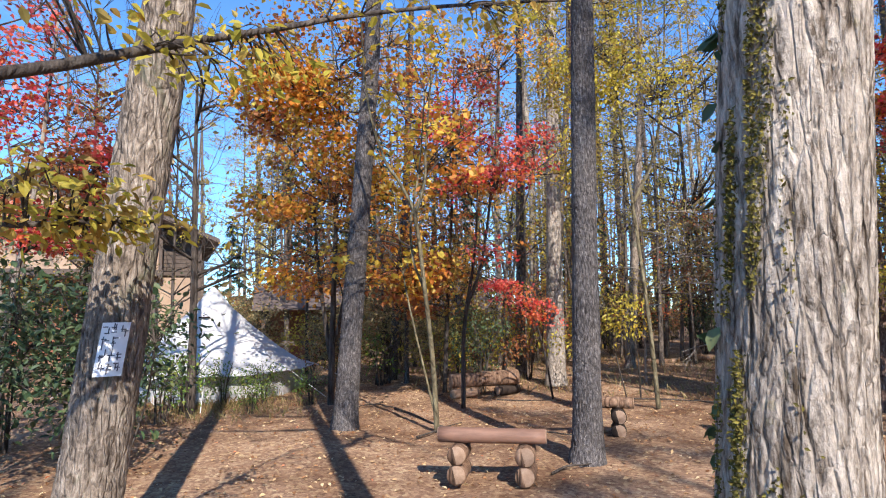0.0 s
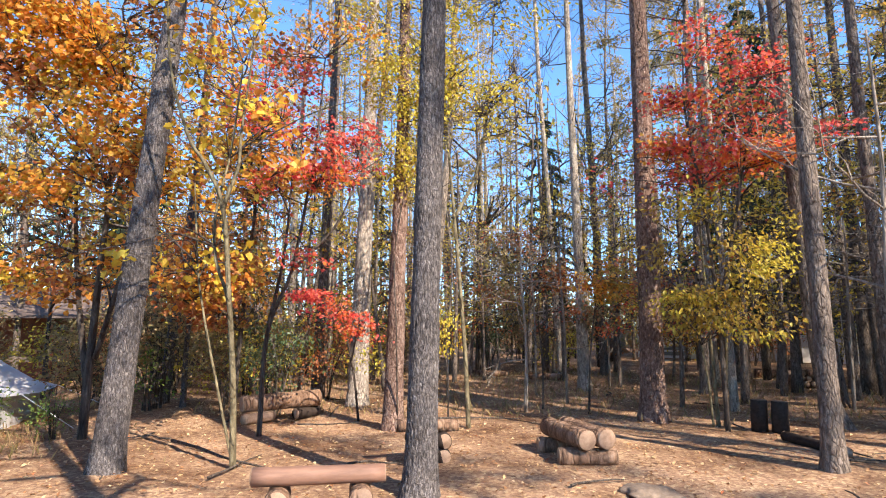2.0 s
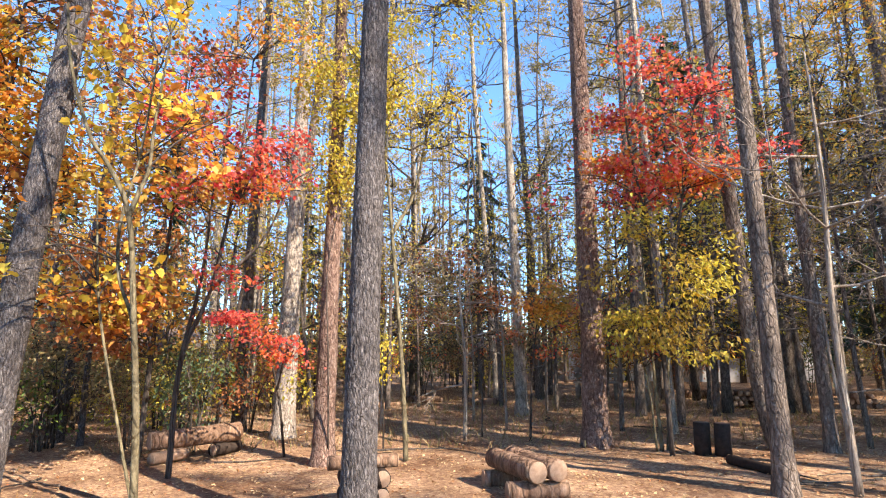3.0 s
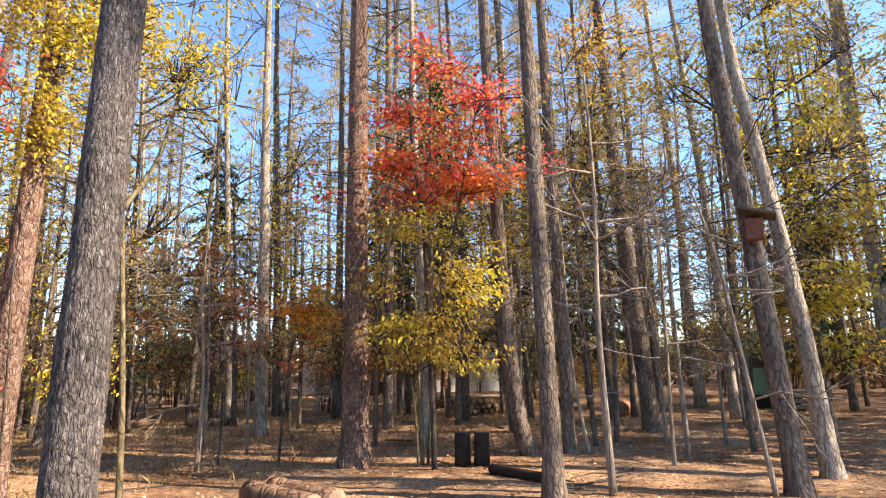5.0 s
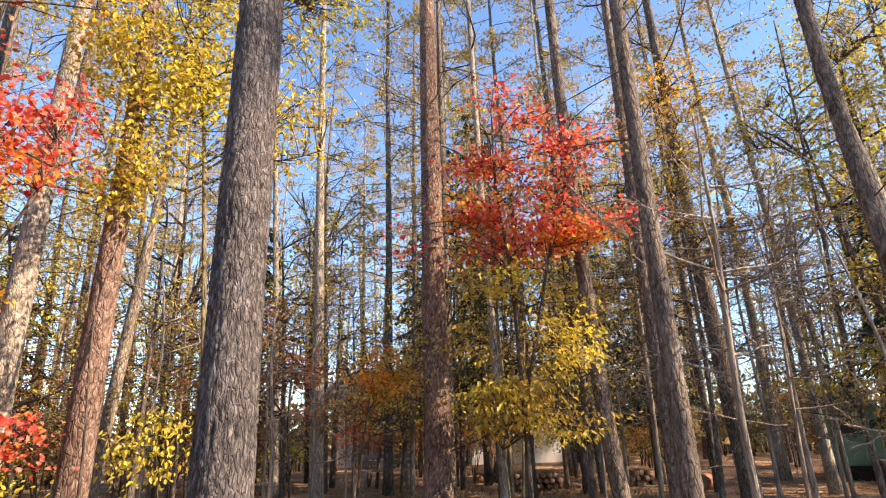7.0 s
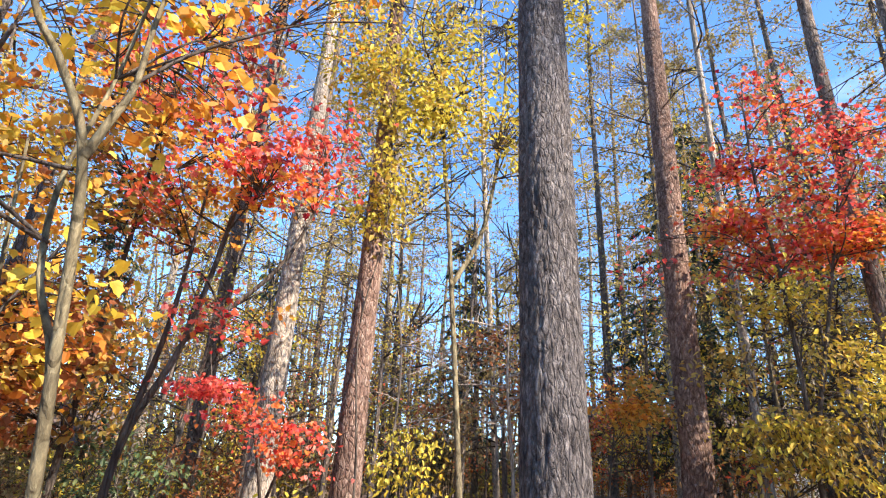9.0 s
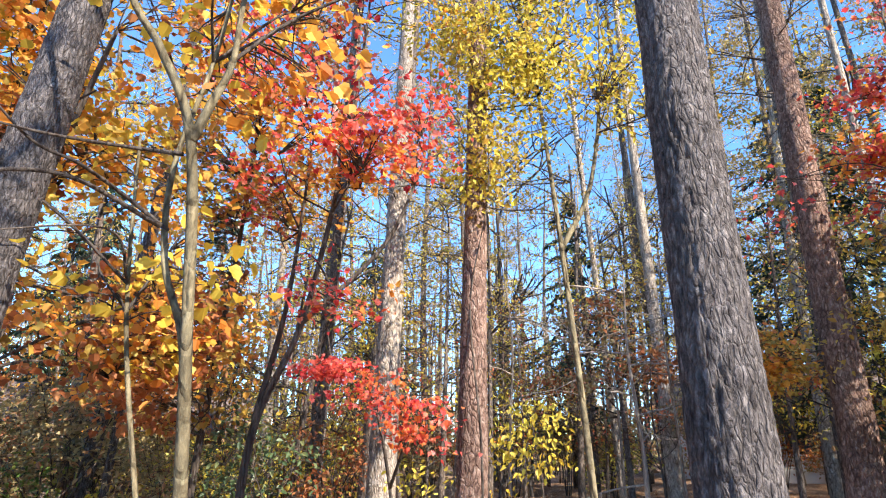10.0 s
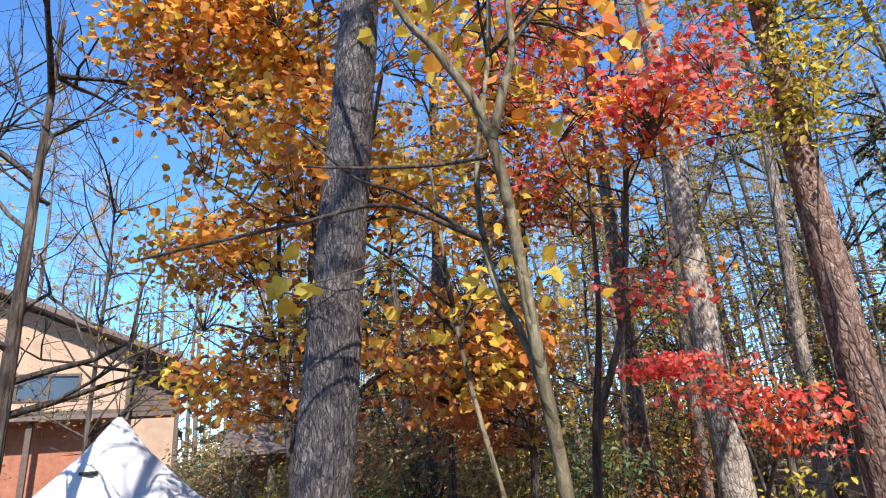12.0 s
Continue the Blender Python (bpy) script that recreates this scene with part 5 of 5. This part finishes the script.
def log_bench(at, turn, length, label, seed, material=M_BENCHLOG, r=0.08):
    th = thing("log_bench", label, "bench", (at[0], at[1], 0), "log benches")
    th.rotation_euler[2] = radians(turn)
    log("seat_log", th, (-length / 2, 0, 4 * r + 0.055), (length / 2, 0, 4 * r + 0.05), 0.066, 0.062, material, seed, "long peeled seat log", 0.03)
    for s in (-1, 1):
        x = s * (length / 2 - 0.17)
        for k in range(2):
            log("support_log", th, (x + 0.006 * k, -0.15, r + k * 2 * r * 0.97), (x, 0.15, r + k * 2 * r * 0.97), r, r * 0.97, M_LOG if material is M_BENCHLOG else M_CHAR, seed + 3 * k + s, "short stacked support log")
    return th


log_bench((0.65, 4.64), 14, 0.9, "low log bench of a stained log on stacked short logs", 201)
log_bench((1.14, 6.72), 12, 0.64, "low dark log bench standing behind the tree", 211, M_LOG)

pile = thing("log_pile", "two short logs lying across others with pale sawn ends", "log pile", (2.62, 6.95, 0))
log("log", pile, (-0.2, 0.45, 0.27), (0.12, -0.36, 0.27), 0.1, 0.1, M_LOG, 221, rough=0.1)
log("log", pile, (0.0, 0.5, 0.28), (0.32, -0.3, 0.27), 0.1, 0.1, M_LOG, 222, rough=0.1)
log("log", pile, (-0.15, -0.25, 0.09), (0.42, -0.2, 0.09), 0.09, 0.085, M_LOG, 223, rough=0.1)
log("log", pile, (-0.32, 0.3, 0.09), (0.25, 0.38, 0.09), 0.09, 0.085, M_LOG, 224, rough=0.1)

backlog = thing("fallen_log", "weathered log bench lying on short supports", "log", (-1.4, 9.3, 0))
log("log", backlog, (-0.45, -0.35, 0.27), (0.45, 0.42, 0.29), 0.12, 0.13, M_LOG, 231, rough=0.12)
log("support_log", backlog, (-0.35, -0.5, 0.075), (-0.1, -0.05, 0.075), 0.075, 0.075, M_CUT, 232)
log("support_log", backlog, (0.2, 0.1, 0.08), (0.42, 0.5, 0.08), 0.08, 0.08, M_CHAR, 233)

for k, (x, y) in enumerate(((5.3, 8.9), (5.5, 8.75))):
    th = thing("short_post", "short thick dark charred log post standing upright", "post", (x, y, 0), "charred posts")
    part("post", tube(Geo(), [(0, 0, -0.03), (0, 0, 0.2), (0.005, 0, 0.4)], [0.105, 0.1, 0.1], 22, rough=furrows(np.random.default_rng(k), 3, 0.1, 9, 3)), M_CHAR, th)
    part("sawn_top", disc_geo((0.005, 0, 0.4), (0, 0, 1), 0.092), M_DARKWOOD, th)

side = thing("fallen_log", "dark thin log lying on the ground", "log", (5.42, 7.7, 0))
log("log", side, (-0.12, 0.5, 0.06), (0.08, -0.45, 0.06), 0.06, 0.055, M_CHAR, 241, rough=0.15)
for k, (a, b, r_) in enumerate((((1.1, 17.2), (2.1, 17.0), 0.09), ((2.6, 16.2), (3.6, 16.0), 0.1), ((0.2, 15.8), (1.0, 15.9), 0.07), ((8.6, 17.2), (9.9, 16.6), 0.12))):
    th = thing("fallen_log", "old log lying on the ground at the clearing's edge", "log", (a[0], a[1], 0), "old logs")
    log("log", th, (0, 0, r_ * 0.9), (b[0] - a[0], b[1] - a[1], r_ * 0.9), r_, r_ * 0.9, M_LOG, 250 + k, rough=0.12)

# stacked firewood with pale ends
stack_i = 0
for sx, sy, nx in ((8.3, 15.0, 9), (10.6, 13.8, 5)):
    th = thing("firewood_stack", "stack of split firewood with pale sawn ends", "firewood", (sx, sy, 0))
    for row in range(3):
        for k in range(nx - row):
            r_ = rng.uniform(0.05, 0.075)
            x = k * 0.135 + row * 0.06 + rng.normal() * 0.01
            log("log", th, (x, -0.2 - 0.3 * x + rng.normal() * 0.03, 0.07 + row * 0.115), (x + 0.1, 0.2 - 0.3 * x, 0.07 + row * 0.115), r_, r_, M_LOG, 300 + stack_i)
            stack_i += 1
seat = thing("log_stool", "round log stool with reddish bark", "stool", (11.3, 12.2, 0))
log("log", seat, (-0.2, 0, 0.17), (0.2, 0.05, 0.17), 0.17, 0.17, M_BROWN, 340)

rock = Geo()
bm = bmesh.new()
bmesh.ops.create_icosphere(bm, subdivisions=4, radius=0.24)
for v in bm.verts:
    v.co *= 1 + 0.5 * noise.noise(v.co * 3) + 0.2 * noise.noise(v.co * 11) + 0.1 * noise.noise(v.co * 27)
    v.co.z *= 0.26
rock.add([v.co[:] for v in bm.verts], [[v.index for v in f.verts] for f in bm.faces])
bm.free()
rk = part("rock", rock, M_STONE)
rk.location = (3.1, 5.75, -0.005)
tagged(rk, "flat brown rock half buried in leaves", "rock")

# weathered bench with a back, far side of the clearing
fb = thing("garden_bench", "weathered grey wooden bench with slatted back", "bench", (6.3, 17.4, 0))
fb.rotation_euler[2] = radians(-20)
for x in (-0.5, 0.5):
    for y, h in ((-0.2, 0.42), (0.22, 0.85)):
        part("leg", box(Geo(), x - 0.035, x + 0.035, y - 0.035, y + 0.035, -0.02, h, 0.006), M_GREYWOOD, fb, smooth=False)
for k in range(3):
    part("seat_slat", box(Geo(), -0.6, 0.6, -0.24 + k * 0.15, -0.12 + k * 0.15, 0.42, 0.45, 0.005), M_GREYWOOD, fb, smooth=False)
for k in range(2):
    part("back_slat", box(Geo(), -0.6, 0.6, 0.17, 0.2, 0.56 + k * 0.15, 0.66 + k * 0.15, 0.005), M_GREYWOOD, fb, smooth=False)

# nest box on the leaning trunk
M_NEST = plain("weathered_red_board", (0.09, 0.035, 0.022), (0.2, 0.08, 0.05), 16, 0.85, 0.4)
c = nest_line[int(np.argmin(np.abs(nest_line[:, 2] - 2.72)))]
nb = thing("nest_box", "small reddish wooden nest box with a slanted roof on a trunk", "nest box", (c[0] - 0.1, c[1] - 0.14, 2.45))
nb.rotation_euler = (0, 0, radians(35))
part("body", box(Geo(), -0.085, 0.085, -0.085, 0.085, 0, 0.21, 0.006), M_NEST, nb, smooth=False)
roofg = Geo().add([(-0.19, -0.2, 0.2), (0.19, -0.2, 0.2), (0.19, 0.14, 0.31), (-0.19, 0.14, 0.31), (-0.19, -0.2, 0.225), (0.19, -0.2, 0.225), (0.19, 0.14, 0.335), (-0.19, 0.14, 0.335)],
                  [(3, 2, 1, 0), (4, 5, 6, 7), (0, 1, 5, 4), (1, 2, 6, 5), (2, 3, 7, 6), (3, 0, 4, 7)])
part("roof", roofg, M_DARKWOOD, nb, smooth=False)
part("entrance", disc_geo((0, -0.086, 0.13), (0, -1, 0), 0.025), M_CHAR, nb)

# ---- white tent ----
tent = thing("bell_tent", "white canvas bell tent with low side walls", "tent", (-6.73, 8.31, 0))
NS, R_, HW, HA = 48, 1.9, 0.46, 2.03
prof = [(0.02, HA), (0.06, HA - 0.03), (0.35, 1.63), (0.75, 1.24), (1.2, 0.85), (1.6, 0.56), (R_, HW)]
vv, ff = [], []
for k, (r_, z) in enumerate(prof):
    for q in range(NS):
        th_ = 2 * np.pi * q / NS
        fold = 1 + 0.035 * (k / 6) * np.cos(8 * th_)
        vv.append((np.cos(th_) * r_ * fold, np.sin(th_) * r_ * fold, z - 0.04 * (k / 6) * (1 - np.cos(8 * th_)) / 2))
for k in range(len(prof) - 1):
    for q in range(NS):
        p = (q + 1) % NS
        ff.append((k * NS + q, (k + 1) * NS + q, (k + 1) * NS + p, k * NS + p))
part("roof", Geo().add(vv, ff), M_CANVAS, tent)
vv, ff = [], []
for k, (r_, z) in enumerate(((1.66, HW + 0.02), (1.65, 0.2), (1.66, -0.02))):
    for q in range(NS):
        th_ = 2 * np.pi * q / NS
        f_ = 1 + 0.03 * np.cos(8 * th_) + 0.012 * np.cos(24 * th_)
        vv.append((np.cos(th_) * r_ * f_, np.sin(th_) * r_ * f_, z))
for k in range(2):
    for q in range(NS):
        p = (q + 1) % NS
        ff.append((k * NS + q, (k + 1) * NS + q, (k + 1) * NS + p, k * NS + p))
part("wall", Geo().add(vv, ff), M_CANVAS, tent, "low grey-white canvas side wall")
part("vent", box(Geo(), 0.2, 0.42, -0.52, -0.44, 1.42, 1.45, 0.005), M_CHAR, tent, smooth=False)
for k in range(8):
    th_ = 2 * np.pi * k / 8
    a = np.array([np.cos(th_) * R_ * 1.03, np.sin(th_) * R_ * 1.03, HW])
    b = np.array([np.cos(th_) * (R_ + 0.9), np.sin(th_) * (R_ + 0.9), 0.0])
    part("guy_rope", tube(Geo(), [a, b], [0.006, 0.006], 4), M_PAPER, tent)

# ---- house behind the tent ----
house = thing("house", "two-storey house with ochre plaster, dark eaves and brown timber below", "house", (-19.5, 14.6, 0))
house.rotation_euler[2] = radians(52)
W, D_, H1, H2 = 4.2, 4.0, 3.2, 5.35
# walls: x along the front, y away from the clearing
part("ground_floor_wall", box(Geo(), -W, 0.9, 0, D_ * 2, -0.1, H1), M_BROWN, house, "red brown timber cladding", False)
part("annex_wall", box(Geo(), 0.92, 3.3, 0.3, D_ * 2, -0.1, H1 - 0.05), M_PLASTER, house, smooth=False)
wall = Geo()
for x0, x1, z0, z1 in ((-W, -1.3, H1 + 0.25, H2), (-1.3, 0.45, H1 + 0.25, 3.75), (-1.3, 0.45, 4.6, H2), (0.45, 1.8, H1 + 0.25, H2)):
    box(wall, x0, x1, -0.05, 0.2, z0, z1)
box(wall, -W, 1.8, 0.2, D_ * 2, H1 + 0.25, H2)
gable = Geo().add([(-W, -0.045, H2), (1.8, -0.045, H2), (-2.4, -0.045, H2 + 1.7), (-W, 0.2, H2), (1.8, 0.2, H2), (-2.4, 0.2, H2 + 1.7)], [(0, 1, 2), (5, 4, 3), (0, 3, 4, 1), (1, 4, 5, 2), (2, 5, 3, 0)])
part("upper_wall", wall, M_PLASTER, house, "ochre plaster upper wall", False)
part("gable", gable, M_PLASTER, house, smooth=False)
part("balcony_wall", box(Geo(), 1.82, 3.2, 0.6, D_ * 2, H1, H2 - 0.2), M_DARKWOOD, house, "dark brown boards", False)
for k in range(6):
    part("board", box(Geo(), 1.84, 3.3, 0.5 - 0.02 * (k % 2), 0.56, H1 + 0.05 + k * 0.17, H1 + 0.2 + k * 0.17), M_DARKWOOD, house, smooth=False)
part("beam", box(Geo(), -W - 0.15, 1.9, -0.12, 0.1, H1, H1 + 0.25, 0.01), M_DARKWOOD, house, smooth=False)
for x in (1.74, 3.22):
    part("corner_post", box(Geo(), x, x + 0.14, -0.11, 0.03, H1 - 0.1 if x < 2 else -0.1, H2 - 0.05, 0.01), M_DARKWOOD, house, smooth=False)
for s, (x0, z0, x1, z1) in enumerate(((-W - 0.7, H2 - 0.1, -2.4, H2 + 1.85), (4.0, H2 - 0.85, -2.4, H2 + 1.85))):
    q = [(x0, -0.9, z0), (x1, -0.9, z1), (x1, D_ * 2, z1), (x0, D_ * 2, z0)]
    q += [(x, y, z + 0.18) for x, y, z in q]
    part("roof", Geo().add(q, [(0, 1, 2, 3), (7, 6, 5, 4), (0, 4, 5, 1), (1, 5, 6, 2), (2, 6, 7, 3), (3, 7, 4, 0)]), M_ROOF, house, smooth=False)
win = part("window", box(box(box(box(Geo(), -1.3, 0.45, -0.09, 0.02, 3.75, 3.83), -1.3, 0.45, -0.09, 0.02, 4.52, 4.6), -1.3, -1.22, -0.09, 0.02, 3.83, 4.52), 0.37, 0.45, -0.09, 0.02, 3.83, 4.52), M_DARKWOOD, house, smooth=False)
part("pane", box(Geo(), -1.22, -0.46, -0.02, 0.0, 3.83, 4.52), M_GLASS, win, smooth=False)
part("pane", box(Geo(), -0.38, 0.37, -0.02, 0.0, 3.83, 4.52), M_GLASS, win, smooth=False)
part("mullion", box(Geo(), -0.46, -0.38, -0.08, 0.01, 3.83, 4.52), M_DARKWOOD, win, smooth=False)
for x in (-3.4, -0.6, 1.6):
    part("post", box(Geo(), x - 0.08, x + 0.08, -0.9, -0.74, -0.05, H1 - 0.1, 0.01), M_DARKWOOD, house, smooth=False)
part("porch_roof", box(Geo(), -W - 0.2, 1.7, -1.15, -0.12, H1 - 0.1, H1 + 0.02, 0.01), M_ROOF, house, smooth=False)


def shed(at, turn, w, d, h, wall_m, roof_m, label, name="shed"):
    th = thing(name, label, "shed", (at[0], at[1], 0))
    th.rotation_euler[2] = radians(turn)
    for x in (-w / 2, w / 2):
        for y in (-d / 2, d / 2):
            part("post", box(Geo(), x - 0.06, x + 0.06, y - 0.06, y + 0.06, -0.05, h, 0.01), M_DARKWOOD, th, smooth=False)
    part("back_wall", box(Geo(), -w / 2 + 0.06, w / 2 - 0.06, d / 2 - 0.04, d / 2 + 0.04, 0, h), wall_m, th, smooth=False)
    part("rail", box(Geo(), -w / 2 + 0.06, w / 2 - 0.06, -d / 2 - 0.03, -d / 2 + 0.03, h * 0.35, h * 0.42), M_DARKWOOD, th, smooth=False)
    for s in (-1, 1):
        q = [(-w / 2 - 0.3, s * (d / 2 + 0.35), h - 0.1), (w / 2 + 0.3, s * (d / 2 + 0.35), h - 0.1), (w / 2 + 0.3, 0, h + 0.6), (-w / 2 - 0.3, 0, h + 0.6)]
        q += [(x, y, z + 0.07) for x, y, z in q]
        part("roof", Geo().add(q, [(0, 1, 2, 3), (7, 6, 5, 4), (0, 4, 5, 1), (1, 5, 6, 2), (2, 6, 7, 3), (3, 7, 4, 0)]), roof_m, th, smooth=False)
    return th


shed((-9.3, 14.2), 40, 2.4, 1.8, 1.7, M_BROWN, M_ROOF, "small open timber shed with reddish brown walls")
shed((-5.0, 15.2), 25, 1.8, 1.4, 1.5, M_BROWN, M_ROOF, "low brown timber shelter among the trees")

# white house seen between the trunks
wh = thing("white_house", "white-walled building seen between the trunks", "house", (14.3, 23.3, 0))
wh.rotation_euler[2] = radians(-30)
part("wall", box(Geo(), -7.5, 1.6, 0, 4, -0.1, 2.6), M_WHITEWALL, wh, smooth=False)
q = [(-8, -0.6, 2.5), (2.1, -0.6, 2.5), (2.1, 2, 3.9), (-8, 2, 3.9), (2.1, 4.6, 2.5), (-8, 4.6, 2.5)]
part("roof", Geo().add(q, [(0, 1, 2, 3), (3, 2, 4, 5), (1, 4, 2), (5, 0, 3), (0, 5, 4, 1)]), M_ROOF, wh, smooth=False)
for x in (-6.0, -3.2, -0.6):
    w_ = part("window", box(Geo(), x - 0.5, x + 0.5, -0.05, 0.02, 0.9, 1.9, 0.01), M_DARKWOOD, wh, smooth=False)
    part("pane", box(Geo(), x - 0.43, x + 0.43, -0.065, -0.052, 0.97, 1.83), M_GLASS, w_, smooth=False)

# green hut
gh = thing("green_hut", "small green painted hut on a dark base", "hut", (15.15, 11.35, 0))
gh.rotation_euler[2] = radians(-52)
part("base", box(Geo(), -0.62, 0.62, -0.1, 1.2, -0.05, 0.3, 0.01), M_CHAR, gh, smooth=False)
part("wall", box(Geo(), -0.5, 0.5, 0, 1.1, 0.3, 1.55, 0.01), M_GREENPAINT, gh, smooth=False)
part("window", box(Geo(), -0.3, 0.0, -0.025, -0.003, 0.95, 1.3, 0.005), M_DARKWOOD, gh, smooth=False)
part("panel", box(Geo(), 0.1, 0.4, -0.025, -0.003, 0.4, 1.3, 0.005), M_GREENPAINT, gh, smooth=False)
q = [(-0.62, -0.15, 1.5), (0.62, -0.15, 1.5), (0, -0.15, 1.95), (-0.62, 1.25, 1.5), (0.62, 1.25, 1.5), (0, 1.25, 1.95)]
part("roof", Geo().add(q, [(0, 1, 2), (5, 4, 3), (0, 2, 5, 3), (2, 1, 4, 5), (1, 0, 3, 4)]), M_GREENPAINT, gh, smooth=False)

crate = thing("wooden_crate", "weathered wooden crate table beside the hut", "crate", (15.2, 10.5, 0))
crate.rotation_euler[2] = radians(-50)
part("top", box(Geo(), -0.45, 0.45, -0.3, 0.3, 0.4, 0.45, 0.008), M_GREYWOOD, crate, smooth=False)
for x in (-0.38, 0.38):
    for y in (-0.24, 0.24):
        part("leg", box(Geo(), x - 0.04, x + 0.04, y - 0.04, y + 0.04, -0.03, 0.4, 0.006), M_GREYWOOD, crate, smooth=False)
for k in range(3):
    part("slat", box(Geo(), -0.42, 0.42, -0.3, -0.28, 0.05 + k * 0.12, 0.14 + k * 0.12, 0.004), M_GREYWOOD, crate, smooth=False)

# fallen branches by the log bench and in the clearing
for pts, r_ in (([(-2.0, 7.4, 0.05), (-1.4, 6.9, 0.07), (-0.9, 6.5, 0.06), (-0.3, 6.2, 0.03)], 0.022), ([(5.6, 8.3, 0.04), (5.5, 7.7, 0.06), (5.7, 7.2, 0.03)], 0.018), ([(0.6, 9.2, 0.05), (1.3, 9.4, 0.05), (2.2, 9.5, 0.03)], 0.02)):
    fbn = part("fallen_branch", tube(Geo(), curve(pts, 6), np.linspace(r_, r_ * 0.4, 6 * (len(pts) - 1) + 1), 7, rough=furrows(rng, 6 * (len(pts) - 1) + 1, 0.15, 5, 6)), M_TWIG)
    tagged(fbn, "dead fallen branch lying on the leaves", "branch", "fallen branches")

# dry grass and weeds along the tent and under the trees
gg = np.random.default_rng(400)
n = 5200
px = np.concatenate([gg.normal(-5.4, 0.9, n // 3), gg.uniform(-3, 10, n - n // 3)])
py = np.concatenate([gg.normal(6.9, 0.7, n // 3), gg.uniform(9.5, 18, n - n // 3)])
pos = np.stack([px, py, ground_height(px, py) - 0.005], -1)
tip = np.stack([gg.normal(size=n) * 0.5, gg.normal(size=n) * 0.5, np.ones(n)], -1)
tagged(part("dry_grass", leaves(Geo(), pos, tip, gg.normal(size=(n, 3)) * (1, 1, 0.2), gg.uniform(0.05, 0.2, n), DIAMOND * (0.18, 1)), L_DULL, smooth=False),
       "thin dry grass and weeds in tufts", "grass", kind="stuff")
